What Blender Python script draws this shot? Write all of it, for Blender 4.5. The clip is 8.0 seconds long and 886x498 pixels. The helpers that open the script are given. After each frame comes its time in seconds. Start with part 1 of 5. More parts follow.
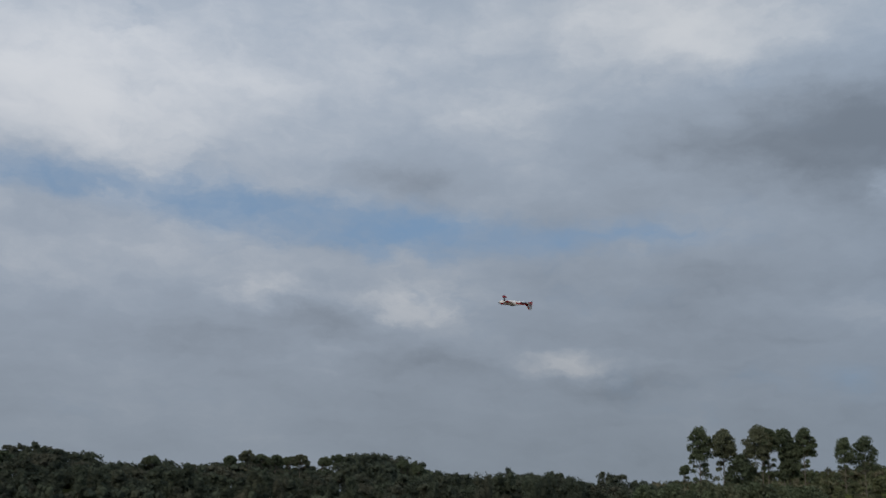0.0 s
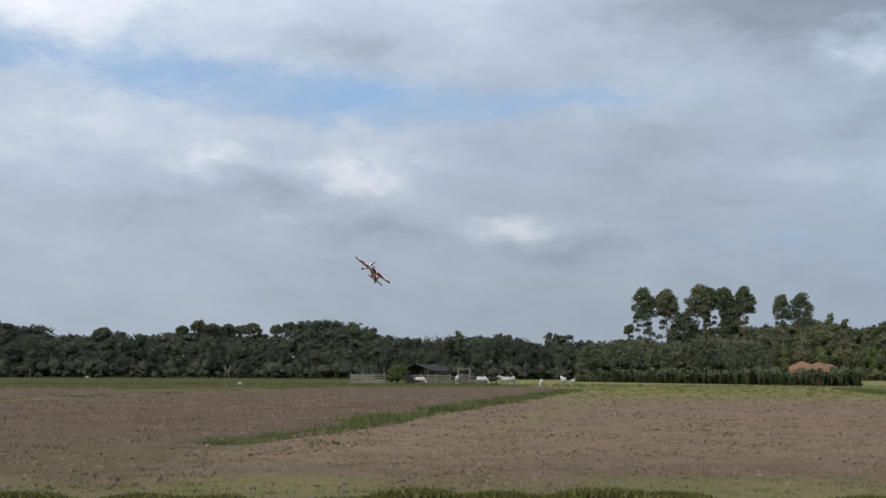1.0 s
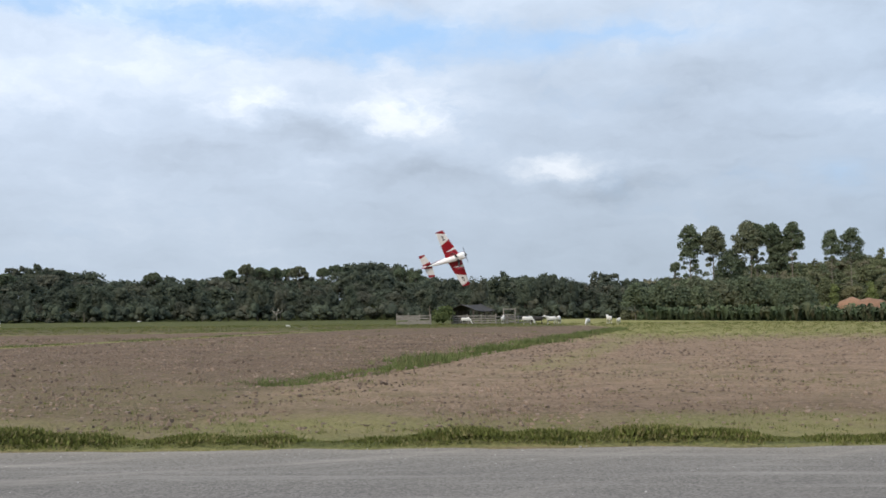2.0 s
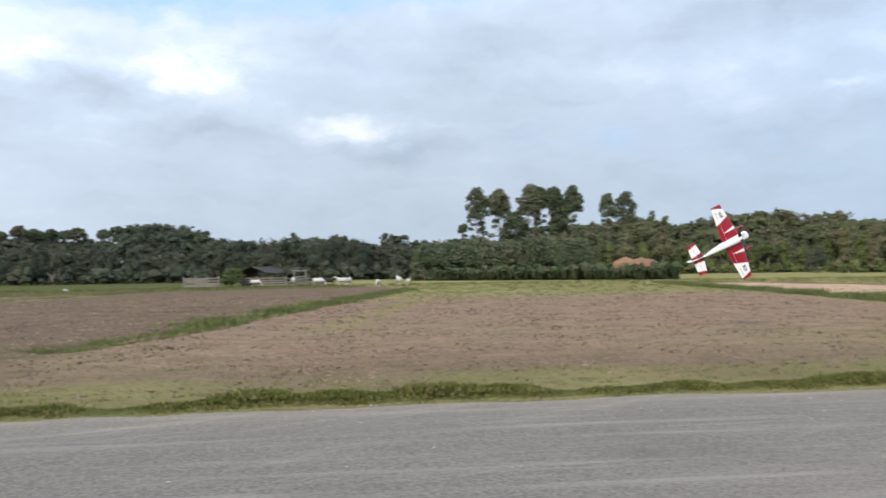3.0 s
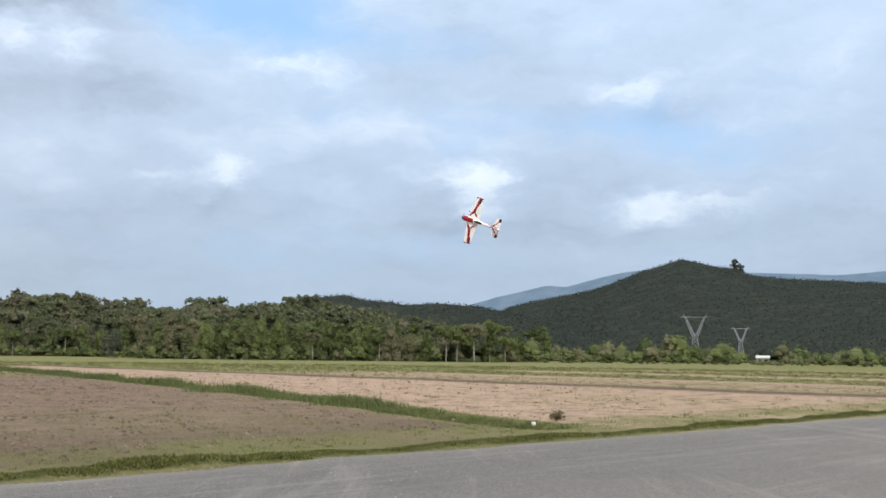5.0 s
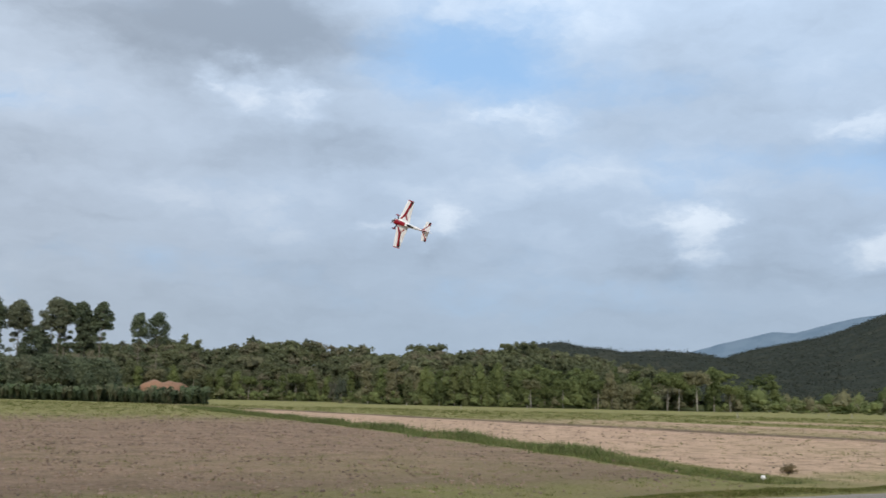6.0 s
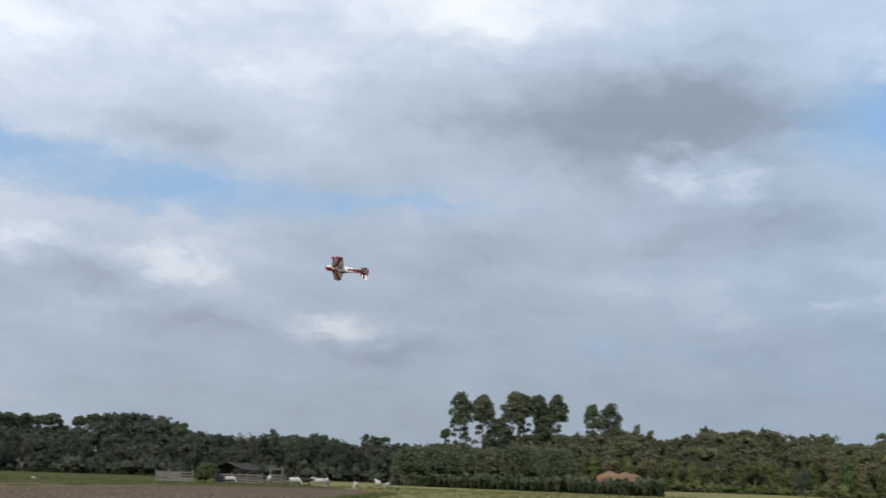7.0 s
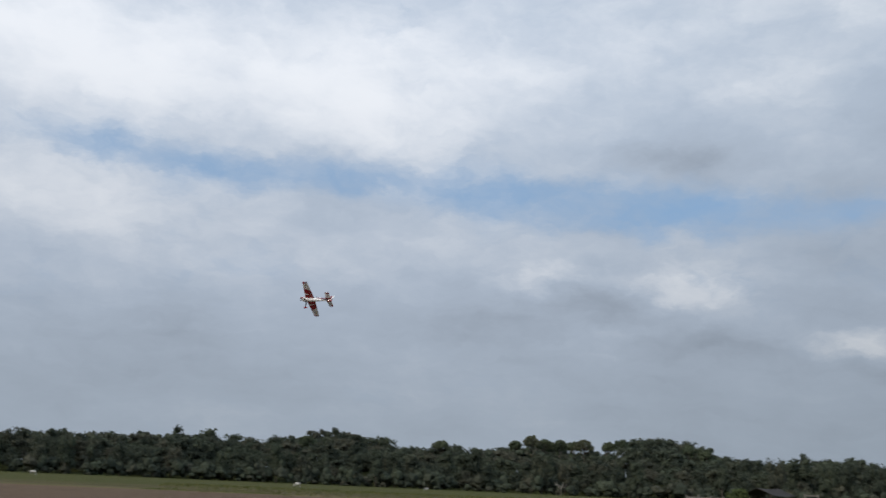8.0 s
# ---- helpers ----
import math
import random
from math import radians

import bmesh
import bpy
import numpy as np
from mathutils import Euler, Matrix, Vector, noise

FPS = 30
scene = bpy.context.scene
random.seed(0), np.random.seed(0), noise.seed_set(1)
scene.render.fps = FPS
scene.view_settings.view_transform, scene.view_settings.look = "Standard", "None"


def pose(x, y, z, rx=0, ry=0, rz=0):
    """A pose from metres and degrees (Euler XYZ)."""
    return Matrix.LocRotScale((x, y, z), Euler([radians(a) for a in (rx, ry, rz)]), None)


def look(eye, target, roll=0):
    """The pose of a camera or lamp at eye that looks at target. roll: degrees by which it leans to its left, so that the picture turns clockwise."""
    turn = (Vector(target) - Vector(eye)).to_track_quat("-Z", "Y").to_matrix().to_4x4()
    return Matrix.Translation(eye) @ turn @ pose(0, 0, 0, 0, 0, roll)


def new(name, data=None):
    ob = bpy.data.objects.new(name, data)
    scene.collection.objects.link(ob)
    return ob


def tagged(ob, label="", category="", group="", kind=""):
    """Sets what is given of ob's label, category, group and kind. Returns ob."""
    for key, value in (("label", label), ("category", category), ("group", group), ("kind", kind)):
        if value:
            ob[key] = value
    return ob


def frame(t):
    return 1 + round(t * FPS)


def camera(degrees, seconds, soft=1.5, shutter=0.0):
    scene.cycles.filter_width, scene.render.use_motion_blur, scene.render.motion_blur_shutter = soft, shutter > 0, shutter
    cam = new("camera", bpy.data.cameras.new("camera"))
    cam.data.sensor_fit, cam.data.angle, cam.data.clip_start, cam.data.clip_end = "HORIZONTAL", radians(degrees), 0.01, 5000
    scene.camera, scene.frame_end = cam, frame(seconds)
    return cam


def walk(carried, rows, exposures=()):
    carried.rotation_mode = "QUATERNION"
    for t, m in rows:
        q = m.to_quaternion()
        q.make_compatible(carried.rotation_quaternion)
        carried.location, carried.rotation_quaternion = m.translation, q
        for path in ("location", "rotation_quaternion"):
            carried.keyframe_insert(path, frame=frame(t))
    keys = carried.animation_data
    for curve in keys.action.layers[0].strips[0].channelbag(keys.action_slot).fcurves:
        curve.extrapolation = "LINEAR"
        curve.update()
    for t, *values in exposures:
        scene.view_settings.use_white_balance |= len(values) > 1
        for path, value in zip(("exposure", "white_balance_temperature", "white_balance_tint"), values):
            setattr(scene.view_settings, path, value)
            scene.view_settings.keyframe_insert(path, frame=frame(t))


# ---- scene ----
EYE = 1.7  # height of the lens over the runway
DEG = math.pi / 180


def aim(az, el, lean):
    """The camera's pose, on one spot, looking az degrees to the right of north and el degrees up."""
    return pose(0, 0, EYE, 90 + el, 0, -az) @ pose(0, 0, 0, 0, 0, lean)


cam = camera(46.3, 8.0, soft=1.6, shutter=0.12)
walk(cam, [
    (0.0, aim(-0.26, 14.11, 1.78)),
    (0.1, aim(0.27, 13.24, 1.53)),
    (0.2, aim(0.79, 12.39, 1.30)),
    (0.3, aim(1.27, 11.55, 1.08)),
    (0.4, aim(1.71, 10.74, 0.88)),
    (0.5, aim(2.08, 9.96, 0.71)),
    (0.6, aim(2.38, 9.23, 0.58)),
    (0.7, aim(2.60, 8.55, 0.48)),
    (0.8, aim(2.74, 7.92, 0.39)),
    (0.9, aim(2.80, 7.34, 0.32)),
    (1.0, aim(2.79, 6.82, 0.26)),
    (1.1, aim(2.71, 6.35, 0.19)),
    (1.2, aim(2.56, 5.93, 0.11)),
    (1.3, aim(2.36, 5.56, 0.03)),
    (1.4, aim(2.12, 5.22, -0.05)),
    (1.5, aim(1.85, 4.91, -0.12)),
    (1.6, aim(1.55, 4.63, -0.20)),
    (1.7, aim(1.24, 4.36, -0.28)),
    (1.8, aim(0.92, 4.09, -0.35)),
    (1.9, aim(0.62, 3.83, -0.41)),
    (2.0, aim(0.34, 3.56, -0.47)),
    (2.1, aim(0.08, 3.28, -0.52)),
    (2.2, aim(-0.14, 2.98, -0.56)),
    (2.3, aim(-0.30, 2.64, -0.59)),
    (2.4, aim(-0.35, 2.29, -0.61)),
    (2.5, aim(0.00, 1.97, -0.63)),
    (2.6, aim(1.03, 1.73, -0.67)),
    (2.7, aim(2.77, 1.57, -0.72)),
    (2.8, aim(5.18, 1.46, -0.79)),
    (2.9, aim(8.22, 1.38, -0.87)),
    (3.0, aim(11.85, 1.29, -0.95)),
    (3.1, aim(15.96, 1.19, -1.02)),
    (3.2, aim(20.12, 1.10, -1.05)),
    (3.3, aim(23.89, 1.06, -0.99)),
    (3.4, aim(27.19, 1.06, -0.89)),
    (3.5, aim(30.05, 1.10, -0.77)),
    (3.6, aim(32.49, 1.17, -0.69)),
    (3.7, aim(34.61, 1.25, -0.62)),
    (3.8, aim(36.54, 1.35, -0.57)),
    (3.9, aim(38.40, 1.46, -0.50)),
    (4.0, aim(40.32, 1.56, -0.40)),
    (4.1, aim(42.34, 1.68, -0.27)),
    (4.2, aim(44.29, 1.86, -0.12)),
    (4.3, aim(45.94, 2.14, 0.02)),
    (4.4, aim(47.26, 2.52, 0.14)),
    (4.5, aim(48.27, 2.98, 0.24)),
    (4.6, aim(48.98, 3.50, 0.34)),
    (4.7, aim(49.41, 4.06, 0.43)),
    (4.8, aim(49.57, 4.66, 0.52)),
    (4.9, aim(49.48, 5.26, 0.60)),
    (5.0, aim(49.16, 5.85, 0.69)),
    (5.1, aim(48.61, 6.42, 0.79)),
    (5.2, aim(47.85, 6.94, 0.89)),
    (5.3, aim(46.91, 7.39, 1.00)),
    (5.4, aim(45.80, 7.76, 1.12)),
    (5.5, aim(44.61, 8.02, 1.22)),
    (5.6, aim(43.41, 8.13, 1.26)),
    (5.7, aim(42.15, 8.15, 1.27)),
    (5.8, aim(40.74, 8.13, 1.26)),
    (5.9, aim(39.09, 8.14, 1.25)),
    (6.0, aim(37.12, 8.23, 1.28)),
    (6.1, aim(34.78, 8.45, 1.34)),
    (6.2, aim(32.17, 8.78, 1.44)),
    (6.3, aim(29.41, 9.21, 1.55)),
    (6.4, aim(26.65, 9.70, 1.66)),
    (6.5, aim(24.03, 10.23, 1.75)),
    (6.6, aim(21.63, 10.77, 1.81)),
    (6.7, aim(19.38, 11.30, 1.84)),
    (6.8, aim(17.19, 11.78, 1.85)),
    (6.9, aim(14.93, 12.18, 1.86)),
    (7.0, aim(12.50, 12.48, 1.86)),
    (7.1, aim(9.83, 12.64, 1.88)),
    (7.2, aim(6.96, 12.71, 1.90)),
    (7.3, aim(3.97, 12.71, 1.94)),
    (7.4, aim(0.94, 12.67, 1.99)),
    (7.5, aim(-2.04, 12.63, 2.06)),
    (7.6, aim(-4.92, 12.62, 2.14)),
    (7.7, aim(-7.70, 12.63, 2.22)),
    (7.8, aim(-10.40, 12.66, 2.32)),
    (7.9, aim(-13.05, 12.71, 2.42)),
    (8.0, aim(-15.68, 12.76, 2.53)),
], exposures=[(0.0, -1.03), (0.5, -0.67), (1.0, -0.32), (1.5, 0.0), (2.3, 0.19), (2.5, 0.23), (3.0, 0.34), (3.5, 0.40), (4.0, 0.42),
              (5.3, 0.07), (6.0, -0.06), (6.5, -0.13), (7.0, -0.30), (7.5, -0.45), (8.0, -0.58)])



# ---- node helpers ----
class Tree:
    """Short way to write node trees."""

    def __init__(self, tree):
        self.tree = tree
        self.tree.nodes.clear()

    def node(self, kind, inputs=None, **props):
        n = self.tree.nodes.new(kind)
        if "operation" in props:
            n.operation = props["operation"]
        if "use_clamp" in props:
            n.use_clamp = props["use_clamp"]
        if "data_type" in props:
            n.data_type = props["data_type"]
        if "blend_type" in props:
            n.blend_type = props["blend_type"]
        if "interpolation_type" in props:
            n.interpolation_type = props["interpolation_type"]
        if "attribute_name" in props:
            n.attribute_name = props["attribute_name"]
        if "vector_type" in props:
            n.vector_type = props["vector_type"]
        for key, value in (inputs or {}).items():
            socket = n.inputs[key]
            if isinstance(value, bpy.types.NodeSocket):
                self.tree.links.new(value, socket)
            else:
                socket.default_value = value
        return n

    def math(self, op, a, b=0.0, c=0.0, clamp=False):
        return self.node("ShaderNodeMath", {0: a, 1: b, 2: c}, operation=op, use_clamp=clamp).outputs[0]

    def vec(self, op, a, b=(0, 0, 0)):
        n = self.node("ShaderNodeVectorMath", {0: a, 1: b}, operation=op)
        return n.outputs["Value"] if op in ("DOT_PRODUCT", "LENGTH") else n.outputs["Vector"]

    def noise(self, vector, scale, detail=4.0, rough=0.55, distortion=0.0):
        return self.node("ShaderNodeTexNoise", {"Vector": vector, "Scale": scale, "Detail": detail, "Roughness": rough, "Distortion": distortion}).outputs["Fac"]

    def ramp(self, fac, low, high):
        return self.node("ShaderNodeMapRange", {"Value": fac, "From Min": low, "From Max": high}, interpolation_type="SMOOTHSTEP").outputs["Result"]

    def mix(self, fac, a, b, blend="MIX"):
        n = self.node("ShaderNodeMix", data_type="RGBA", blend_type=blend)
        for socket, value in ((n.inputs[0], fac), (n.inputs[6], a), (n.inputs[7], b)):
            if isinstance(value, bpy.types.NodeSocket):
                self.tree.links.new(value, socket)
            else:
                socket.default_value = value if isinstance(value, (int, float)) else (*value[:3], 1.0)
        return n.outputs[2]


# ---- sky ----
SUN_EL, SUN_AZ = 38.0, 215.0  # degrees; azimuth clockwise from north
world = bpy.data.worlds.new("world")
scene.world = world
world.use_nodes = True
sky = Tree(world.node_tree)
ray = sky.node("ShaderNodeTexCoord").outputs["Generated"]
axes = sky.node("ShaderNodeSeparateXYZ", {0: ray}).outputs
az = sky.math("MULTIPLY", sky.math("ARCTAN2", axes[0], axes[1]), 1 / DEG)
el = sky.math("MULTIPLY", sky.math("ARCSINE", axes[2]), 1 / DEG)
flat = sky.node("ShaderNodeCombineXYZ", {0: az, 1: el, 2: 0.0}).outputs[0]
# ragged edges: the cloud map is warped by noise stretched along the horizon
stretched = sky.vec("MULTIPLY", flat, (0.55, 1.0, 1.0))
warp_node = sky.node("ShaderNodeTexNoise", {"Vector": stretched, "Scale": 0.16, "Detail": 5.0, "Roughness": 0.6})
warp = sky.vec("MULTIPLY", sky.vec("SUBTRACT", warp_node.outputs["Color"], (0.5, 0.5, 0.5)), (2.4, 1.4, 0.0))
curl_node = sky.node("ShaderNodeTexNoise", {"Vector": stretched, "Scale": 0.55, "Detail": 6.0, "Roughness": 0.62})
curl = sky.vec("MULTIPLY", sky.vec("SUBTRACT", curl_node.outputs["Color"], (0.5, 0.5, 0.5)), (4.2, 2.6, 0.0))
warped = sky.vec("ADD", sky.vec("ADD", flat, warp), curl)


def blob_sum(blobs):
    total = 0.0
    for a, e, wide, high, weight in blobs:
        d = sky.vec("MULTIPLY", sky.vec("SUBTRACT", warped, (a, e, 0)), (1 / wide, 1 / high, 0))
        g = sky.math("POWER", 2.718, sky.math("MULTIPLY", sky.vec("DOT_PRODUCT", d, d), -1.0))
        total = sky.math("MULTIPLY_ADD", g, weight, total)
    return total


# azimuth, elevation, half width, half height in degrees, weight
gap_north = blob_sum([(-2.5, 14.7, 9, 1.5, 0.9), (10.8, 15.1, 6, 1.0, 0.55), (-14, 16.2, 9, 1.3, 0.62), (-27, 16.3, 7, 1.3, 0.7), (-35.8, 17.1, 5, 1.2, 0.6), (10, 11.5, 8, 1.6, 0.3)])
gap_east = blob_sum([(38, 18.9, 6.5, 2.4, 1.15), (47, 16.9, 7, 1.3, 0.6), (62, 12, 7, 2, 0.5), (50, 13.3, 12, 1.5, 0.35), (44, 6, 14, 1.5, 0.28), (18.7, 7, 9, 1.5, 0.3)])
puffs_north = blob_sum([(-1.6, 10.8, 3.4, 1.3, 1.0), (-10, 11.2, 4.4, 1.1, 0.6), (7.2, 8.0, 4.6, 0.95, 0.8), (-6.3, 8.5, 2.0, 0.6, 0.4), (25.3, 16.5, 2.0, 1.4, 0.95), (28.9, 16.4, 1.9, 1.4, 0.85)])
puffs_east = blob_sum([(36.9, 9.4, 2.2, 1.2, 0.8), (33.4, 9.3, 2.0, 0.9, 0.55), (51.2, 8.4, 1.5, 1.6, 0.85), (49.8, 10, 3.0, 0.9, 0.75), (59.5, 7.9, 2.2, 1.1, 0.85), (64, 8.2, 3.0, 1.0, 0.65), (41, 15.5, 4, 0.9, 0.6), (60, 14.5, 4.5, 1.2, 0.55)])
lit_wide = blob_sum([(12, 26, 8, 2.4, 0.9), (-24, 21, 10, 3.5, 0.75), (-38, 21.5, 8, 4, 0.9), (-38, 14, 8, 2.5, 0.75), (-20, 12.6, 12, 2.8, 0.45), (-4, 12.8, 9, 1.6, 0.2), (-10, 22.5, 7, 2.5, 0.35), (3, 21.5, 5, 1.2, 0.4), (-18.7, 19.2, 5, 1.5, 0.3), (46, 12.3, 8, 1.1, 0.3), (35, 11.3, 9, 1.0, 0.3)])
dark_high = blob_sum([(24.5, 19.6, 7.0, 2.9, 1.35), (16.5, 20.4, 6, 2.4, 0.75), (56, 19.5, 9, 3, 0.4), (27.5, 19.8, 4, 1.3, 0.5), (33.8, 19.3, 2, 0.8, 0.7), (-2.5, 18.2, 3.6, 1.1, 0.6), (29.9, 13.6, 4, 1.3, 0.55), (13.8, 12.7, 2.2, 0.8, 0.3), (25, 12.5, 5, 1.0, 0.25), (-28, 12.6, 7, 1.2, 0.2)])
dark_low = blob_sum([(-7.2, 10.0, 3, 0.9, 0.4), (-0.2, 7.6, 3.4, 0.8, 0.5), (9, 6.5, 4, 0.6, 0.45), (49.2, 6.7, 3.2, 0.8, 0.55), (61, 13.2, 3, 0.7, 0.35), (38, 7.9, 6, 0.7, 0.3), (60.5, 6.7, 4, 0.6, 0.3)])
billow = sky.noise(stretched, 0.15, 6.0, 0.52)
fine = sky.noise(sky.vec("MULTIPLY", sky.vec("ADD", flat, curl), (0.6, 1.2, 1.0)), 0.42, 6.0, 0.6)
gap = sky.math("ADD", gap_north, gap_east)
gap = sky.math("MULTIPLY_ADD", sky.math("SUBTRACT", billow, 0.5), 1.1, gap)
gap = sky.math("MULTIPLY_ADD", sky.math("SUBTRACT", 0.5, fine), 0.9, gap)
gap = sky.ramp(gap, 0.10, 1.15)
# heaped puffs have firmer, broken tops
heaps = sky.math("ADD", puffs_north, puffs_east)
heaps = sky.ramp(sky.math("MULTIPLY", heaps, sky.math("MULTIPLY_ADD", fine, 1.3, 0.40)), 0.08, 1.05)
shade = sky.math("ADD", dark_high, dark_low)
tone = sky.math("SUBTRACT", sky.math("MULTIPLY_ADD", heaps, 0.84, lit_wide), shade)
tone = sky.math("MULTIPLY_ADD", sky.math("SUBTRACT", billow, 0.5), 1.5, tone)
tone = sky.math("MULTIPLY_ADD", sky.math("SUBTRACT", fine, 0.5), 0.95, tone)
streaks = sky.noise(sky.vec("MULTIPLY", sky.vec("ADD", flat, curl), (0.22, 1.5, 1.0)), 0.35, 5.0, 0.6)
tone = sky.math("MULTIPLY_ADD", sky.math("MULTIPLY", sky.math("SUBTRACT", streaks, 0.5), sky.ramp(el, 16.0, 5.0)), 1.1, tone)
tone = sky.math("ADD", tone, sky.math("MULTIPLY", sky.ramp(el, 11.0, 24.0), 0.3))
cloud = sky.mix(sky.ramp(tone, -1.25, 0.35), (0.322, 0.382, 0.468), (0.560, 0.660, 0.800))
cloud = sky.mix(sky.ramp(tone, 0.05, 1.35), cloud, (0.97, 1.02, 1.09))
milky = sky.ramp(el, 11.0, 1.0)
cloud = sky.mix(sky.math("MULTIPLY", milky, 0.45), cloud, (0.550, 0.650, 0.755))
clear = sky.node("ShaderNodeTexSky")
clear.sky_type, clear.sun_disc, clear.dust_density = "NISHITA", False, 1.5
clear.sun_elevation, clear.sun_rotation = SUN_EL * DEG, SUN_AZ * DEG
clear_colour = sky.mix(1.0, clear.outputs[0], (0.115, 0.115, 0.115), "MULTIPLY")
clear_colour = sky.mix(0.75, clear_colour, (0.40, 0.66, 1.03))
cloud = sky.mix(sky.ramp(az, 12.0, 42.0), cloud, sky.mix(1.0, cloud, (0.945, 1.0, 1.05), "MULTIPLY"))
cloud = sky.mix(sky.ramp(az, 14.0, -18.0), cloud, sky.mix(1.0, cloud, (1.13, 1.12, 1.12), "MULTIPLY"))
# the overcast is thicker, and duller, towards the horizon
depth = sky.math("MULTIPLY_ADD", sky.ramp(el, 12.0, 25.0), 0.20, sky.math("MULTIPLY_ADD", sky.ramp(el, 2.0, 14.0), 0.18, 0.80))
cloud = sky.vec("MULTIPLY", cloud, sky.node("ShaderNodeCombineXYZ", {0: depth, 1: depth, 2: depth}).outputs[0])
colour = sky.mix(gap, cloud, clear_colour)
sky.node("ShaderNodeOutputWorld", {0: sky.node("ShaderNodeBackground", {0: colour, 1: 1.0}).outputs[0]})

sun = new("sun", bpy.data.lights.new("sun", "SUN"))
sun.data.energy, sun.data.angle, sun.data.color = 2.7, 6.0 * DEG, (1.0, 0.90, 0.765)
sun.matrix_world = look((50 * math.sin(SUN_AZ * DEG), 50 * math.cos(SUN_AZ * DEG), 50 * math.tan(SUN_EL * DEG)), (0, 0, 0))


# ---- materials ----
def material(name):
    m = bpy.data.materials.new(name)
    m.use_nodes = True
    return m, Tree(m.node_tree)


def finish(t, colour, rough=0.8, bump=None, strength=0.4, distance=0.02, metal=0.0, through_light=0.0, coat=0.0, gloss=0.4):
    inputs = {"Specular IOR Level": gloss, "Base Color": colour, "Roughness": rough, "Metallic": metal, "Coat Weight": coat}
    if bump is not None:
        inputs["Normal"] = t.node("ShaderNodeBump", {"Height": bump, "Strength": strength, "Distance": distance}).outputs[0]
    out = t.node("ShaderNodeBsdfPrincipled", inputs).outputs[0]
    if through_light:
        glow = t.node("ShaderNodeBsdfTranslucent", {"Color": colour}).outputs[0]
        out = t.node("ShaderNodeMixShader", {0: through_light, 1: out, 2: glow}).outputs[0]
    t.node("ShaderNodeOutputMaterial", {0: out})


def plain(name, dark, light, scale, rough=0.7, metal=0.0, bump=0.3, distance=0.01, coat=0.0, stretch=(1, 1, 1)):
    """A surface of two close tones, mottled at two scales."""
    m, t = material(name)
    p = t.vec("MULTIPLY", t.node("ShaderNodeTexCoord").outputs["Object"], stretch)
    n = t.noise(p, scale, 6.0, 0.6)
    big = t.noise(p, scale * 0.17, 3.0)
    c = t.mix(t.ramp(t.math("MULTIPLY_ADD", big, 0.6, t.math("MULTIPLY", n, 0.5)), 0.3, 0.8), dark, light)
    finish(t, c, rough, n, bump, distance, metal, 0.0, coat)
    return m


def foliage_material(name, dark, light, dry, through_light=0.12):
    m, t = material(name)
    tint = t.node("ShaderNodeAttribute", attribute_name="tint").outputs["Fac"]
    who = t.node("ShaderNodeObjectInfo").outputs["Random"]
    island = t.node("ShaderNodeNewGeometry").outputs["Random Per Island"]
    place = t.node("ShaderNodeTexCoord").outputs["Object"]
    f = t.math("MULTIPLY_ADD", island, 0.45, t.math("MULTIPLY", t.math("FRACT", t.math("ADD", tint, who)), 0.65))
    c = t.mix(t.ramp(f, 0.1, 1.0), dark, light)
    c = t.mix(t.ramp(t.math("FRACT", t.math("MULTIPLY", t.math("ADD", tint, who), 7.31)), 0.62, 1.0), c, dry)
    c = t.mix(t.math("MULTIPLY", t.noise(place, 1.2, 3.0), 0.35), c, dark)
    finish(t, c, 0.85, None, through_light=through_light, gloss=0.08)
    return m


# leaves of the western wood, kept darker as painted cloud shade
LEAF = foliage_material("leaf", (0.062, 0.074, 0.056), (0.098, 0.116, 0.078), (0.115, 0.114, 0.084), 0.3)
# yellower leaves, brightened by sunlight painted into the colour
LEAF_WARM_LIT = foliage_material("leaf_warm_lit", (0.080, 0.102, 0.042), (0.185, 0.215, 0.082), (0.200, 0.185, 0.110), 0.3)
# far leaves: cloud shade painted in as darkness, haze as low contrast
LEAF_FAR_SHADED = foliage_material("leaf_far_shaded", (0.044, 0.052, 0.042), (0.058, 0.068, 0.052), (0.066, 0.070, 0.052), 0.35)
LEAF_GUM = foliage_material("leaf_gum", (0.095, 0.118, 0.075), (0.155, 0.185, 0.110), (0.165, 0.172, 0.112), 0.3)
LEAF_BROAD = foliage_material("leaf_broad", (0.052, 0.072, 0.042), (0.118, 0.150, 0.078), (0.150, 0.145, 0.088), 0.3)
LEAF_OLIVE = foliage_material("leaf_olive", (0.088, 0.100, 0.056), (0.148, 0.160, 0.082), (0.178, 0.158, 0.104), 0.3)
GRASS = foliage_material("grass", (0.070, 0.080, 0.022), (0.160, 0.174, 0.050), (0.250, 0.215, 0.100), 0.3)
GRASS_LUSH = foliage_material("lush_grass", (0.085, 0.108, 0.038), (0.165, 0.198, 0.070), (0.225, 0.208, 0.100), 0.3)
BARK = plain("bark", (0.10, 0.085, 0.065), (0.24, 0.21, 0.17), 6.0, 0.9, stretch=(3, 3, 0.6))
BARK_PALE = plain("bark_pale", (0.20, 0.175, 0.14), (0.42, 0.39, 0.33), 4.0, 0.85, stretch=(3, 3, 0.5))
WOOD = plain("weathered_wood", (0.12, 0.108, 0.092), (0.29, 0.265, 0.235), 5.0, 0.9, stretch=(1, 1, 6))
WOOD_DARK = plain("dark_wood", (0.05, 0.042, 0.035), (0.13, 0.11, 0.09), 5.0, 0.9)
ROOF_OLD = plain("old_roof", (0.020, 0.017, 0.016), (0.045, 0.040, 0.036), 2.5, 0.9)
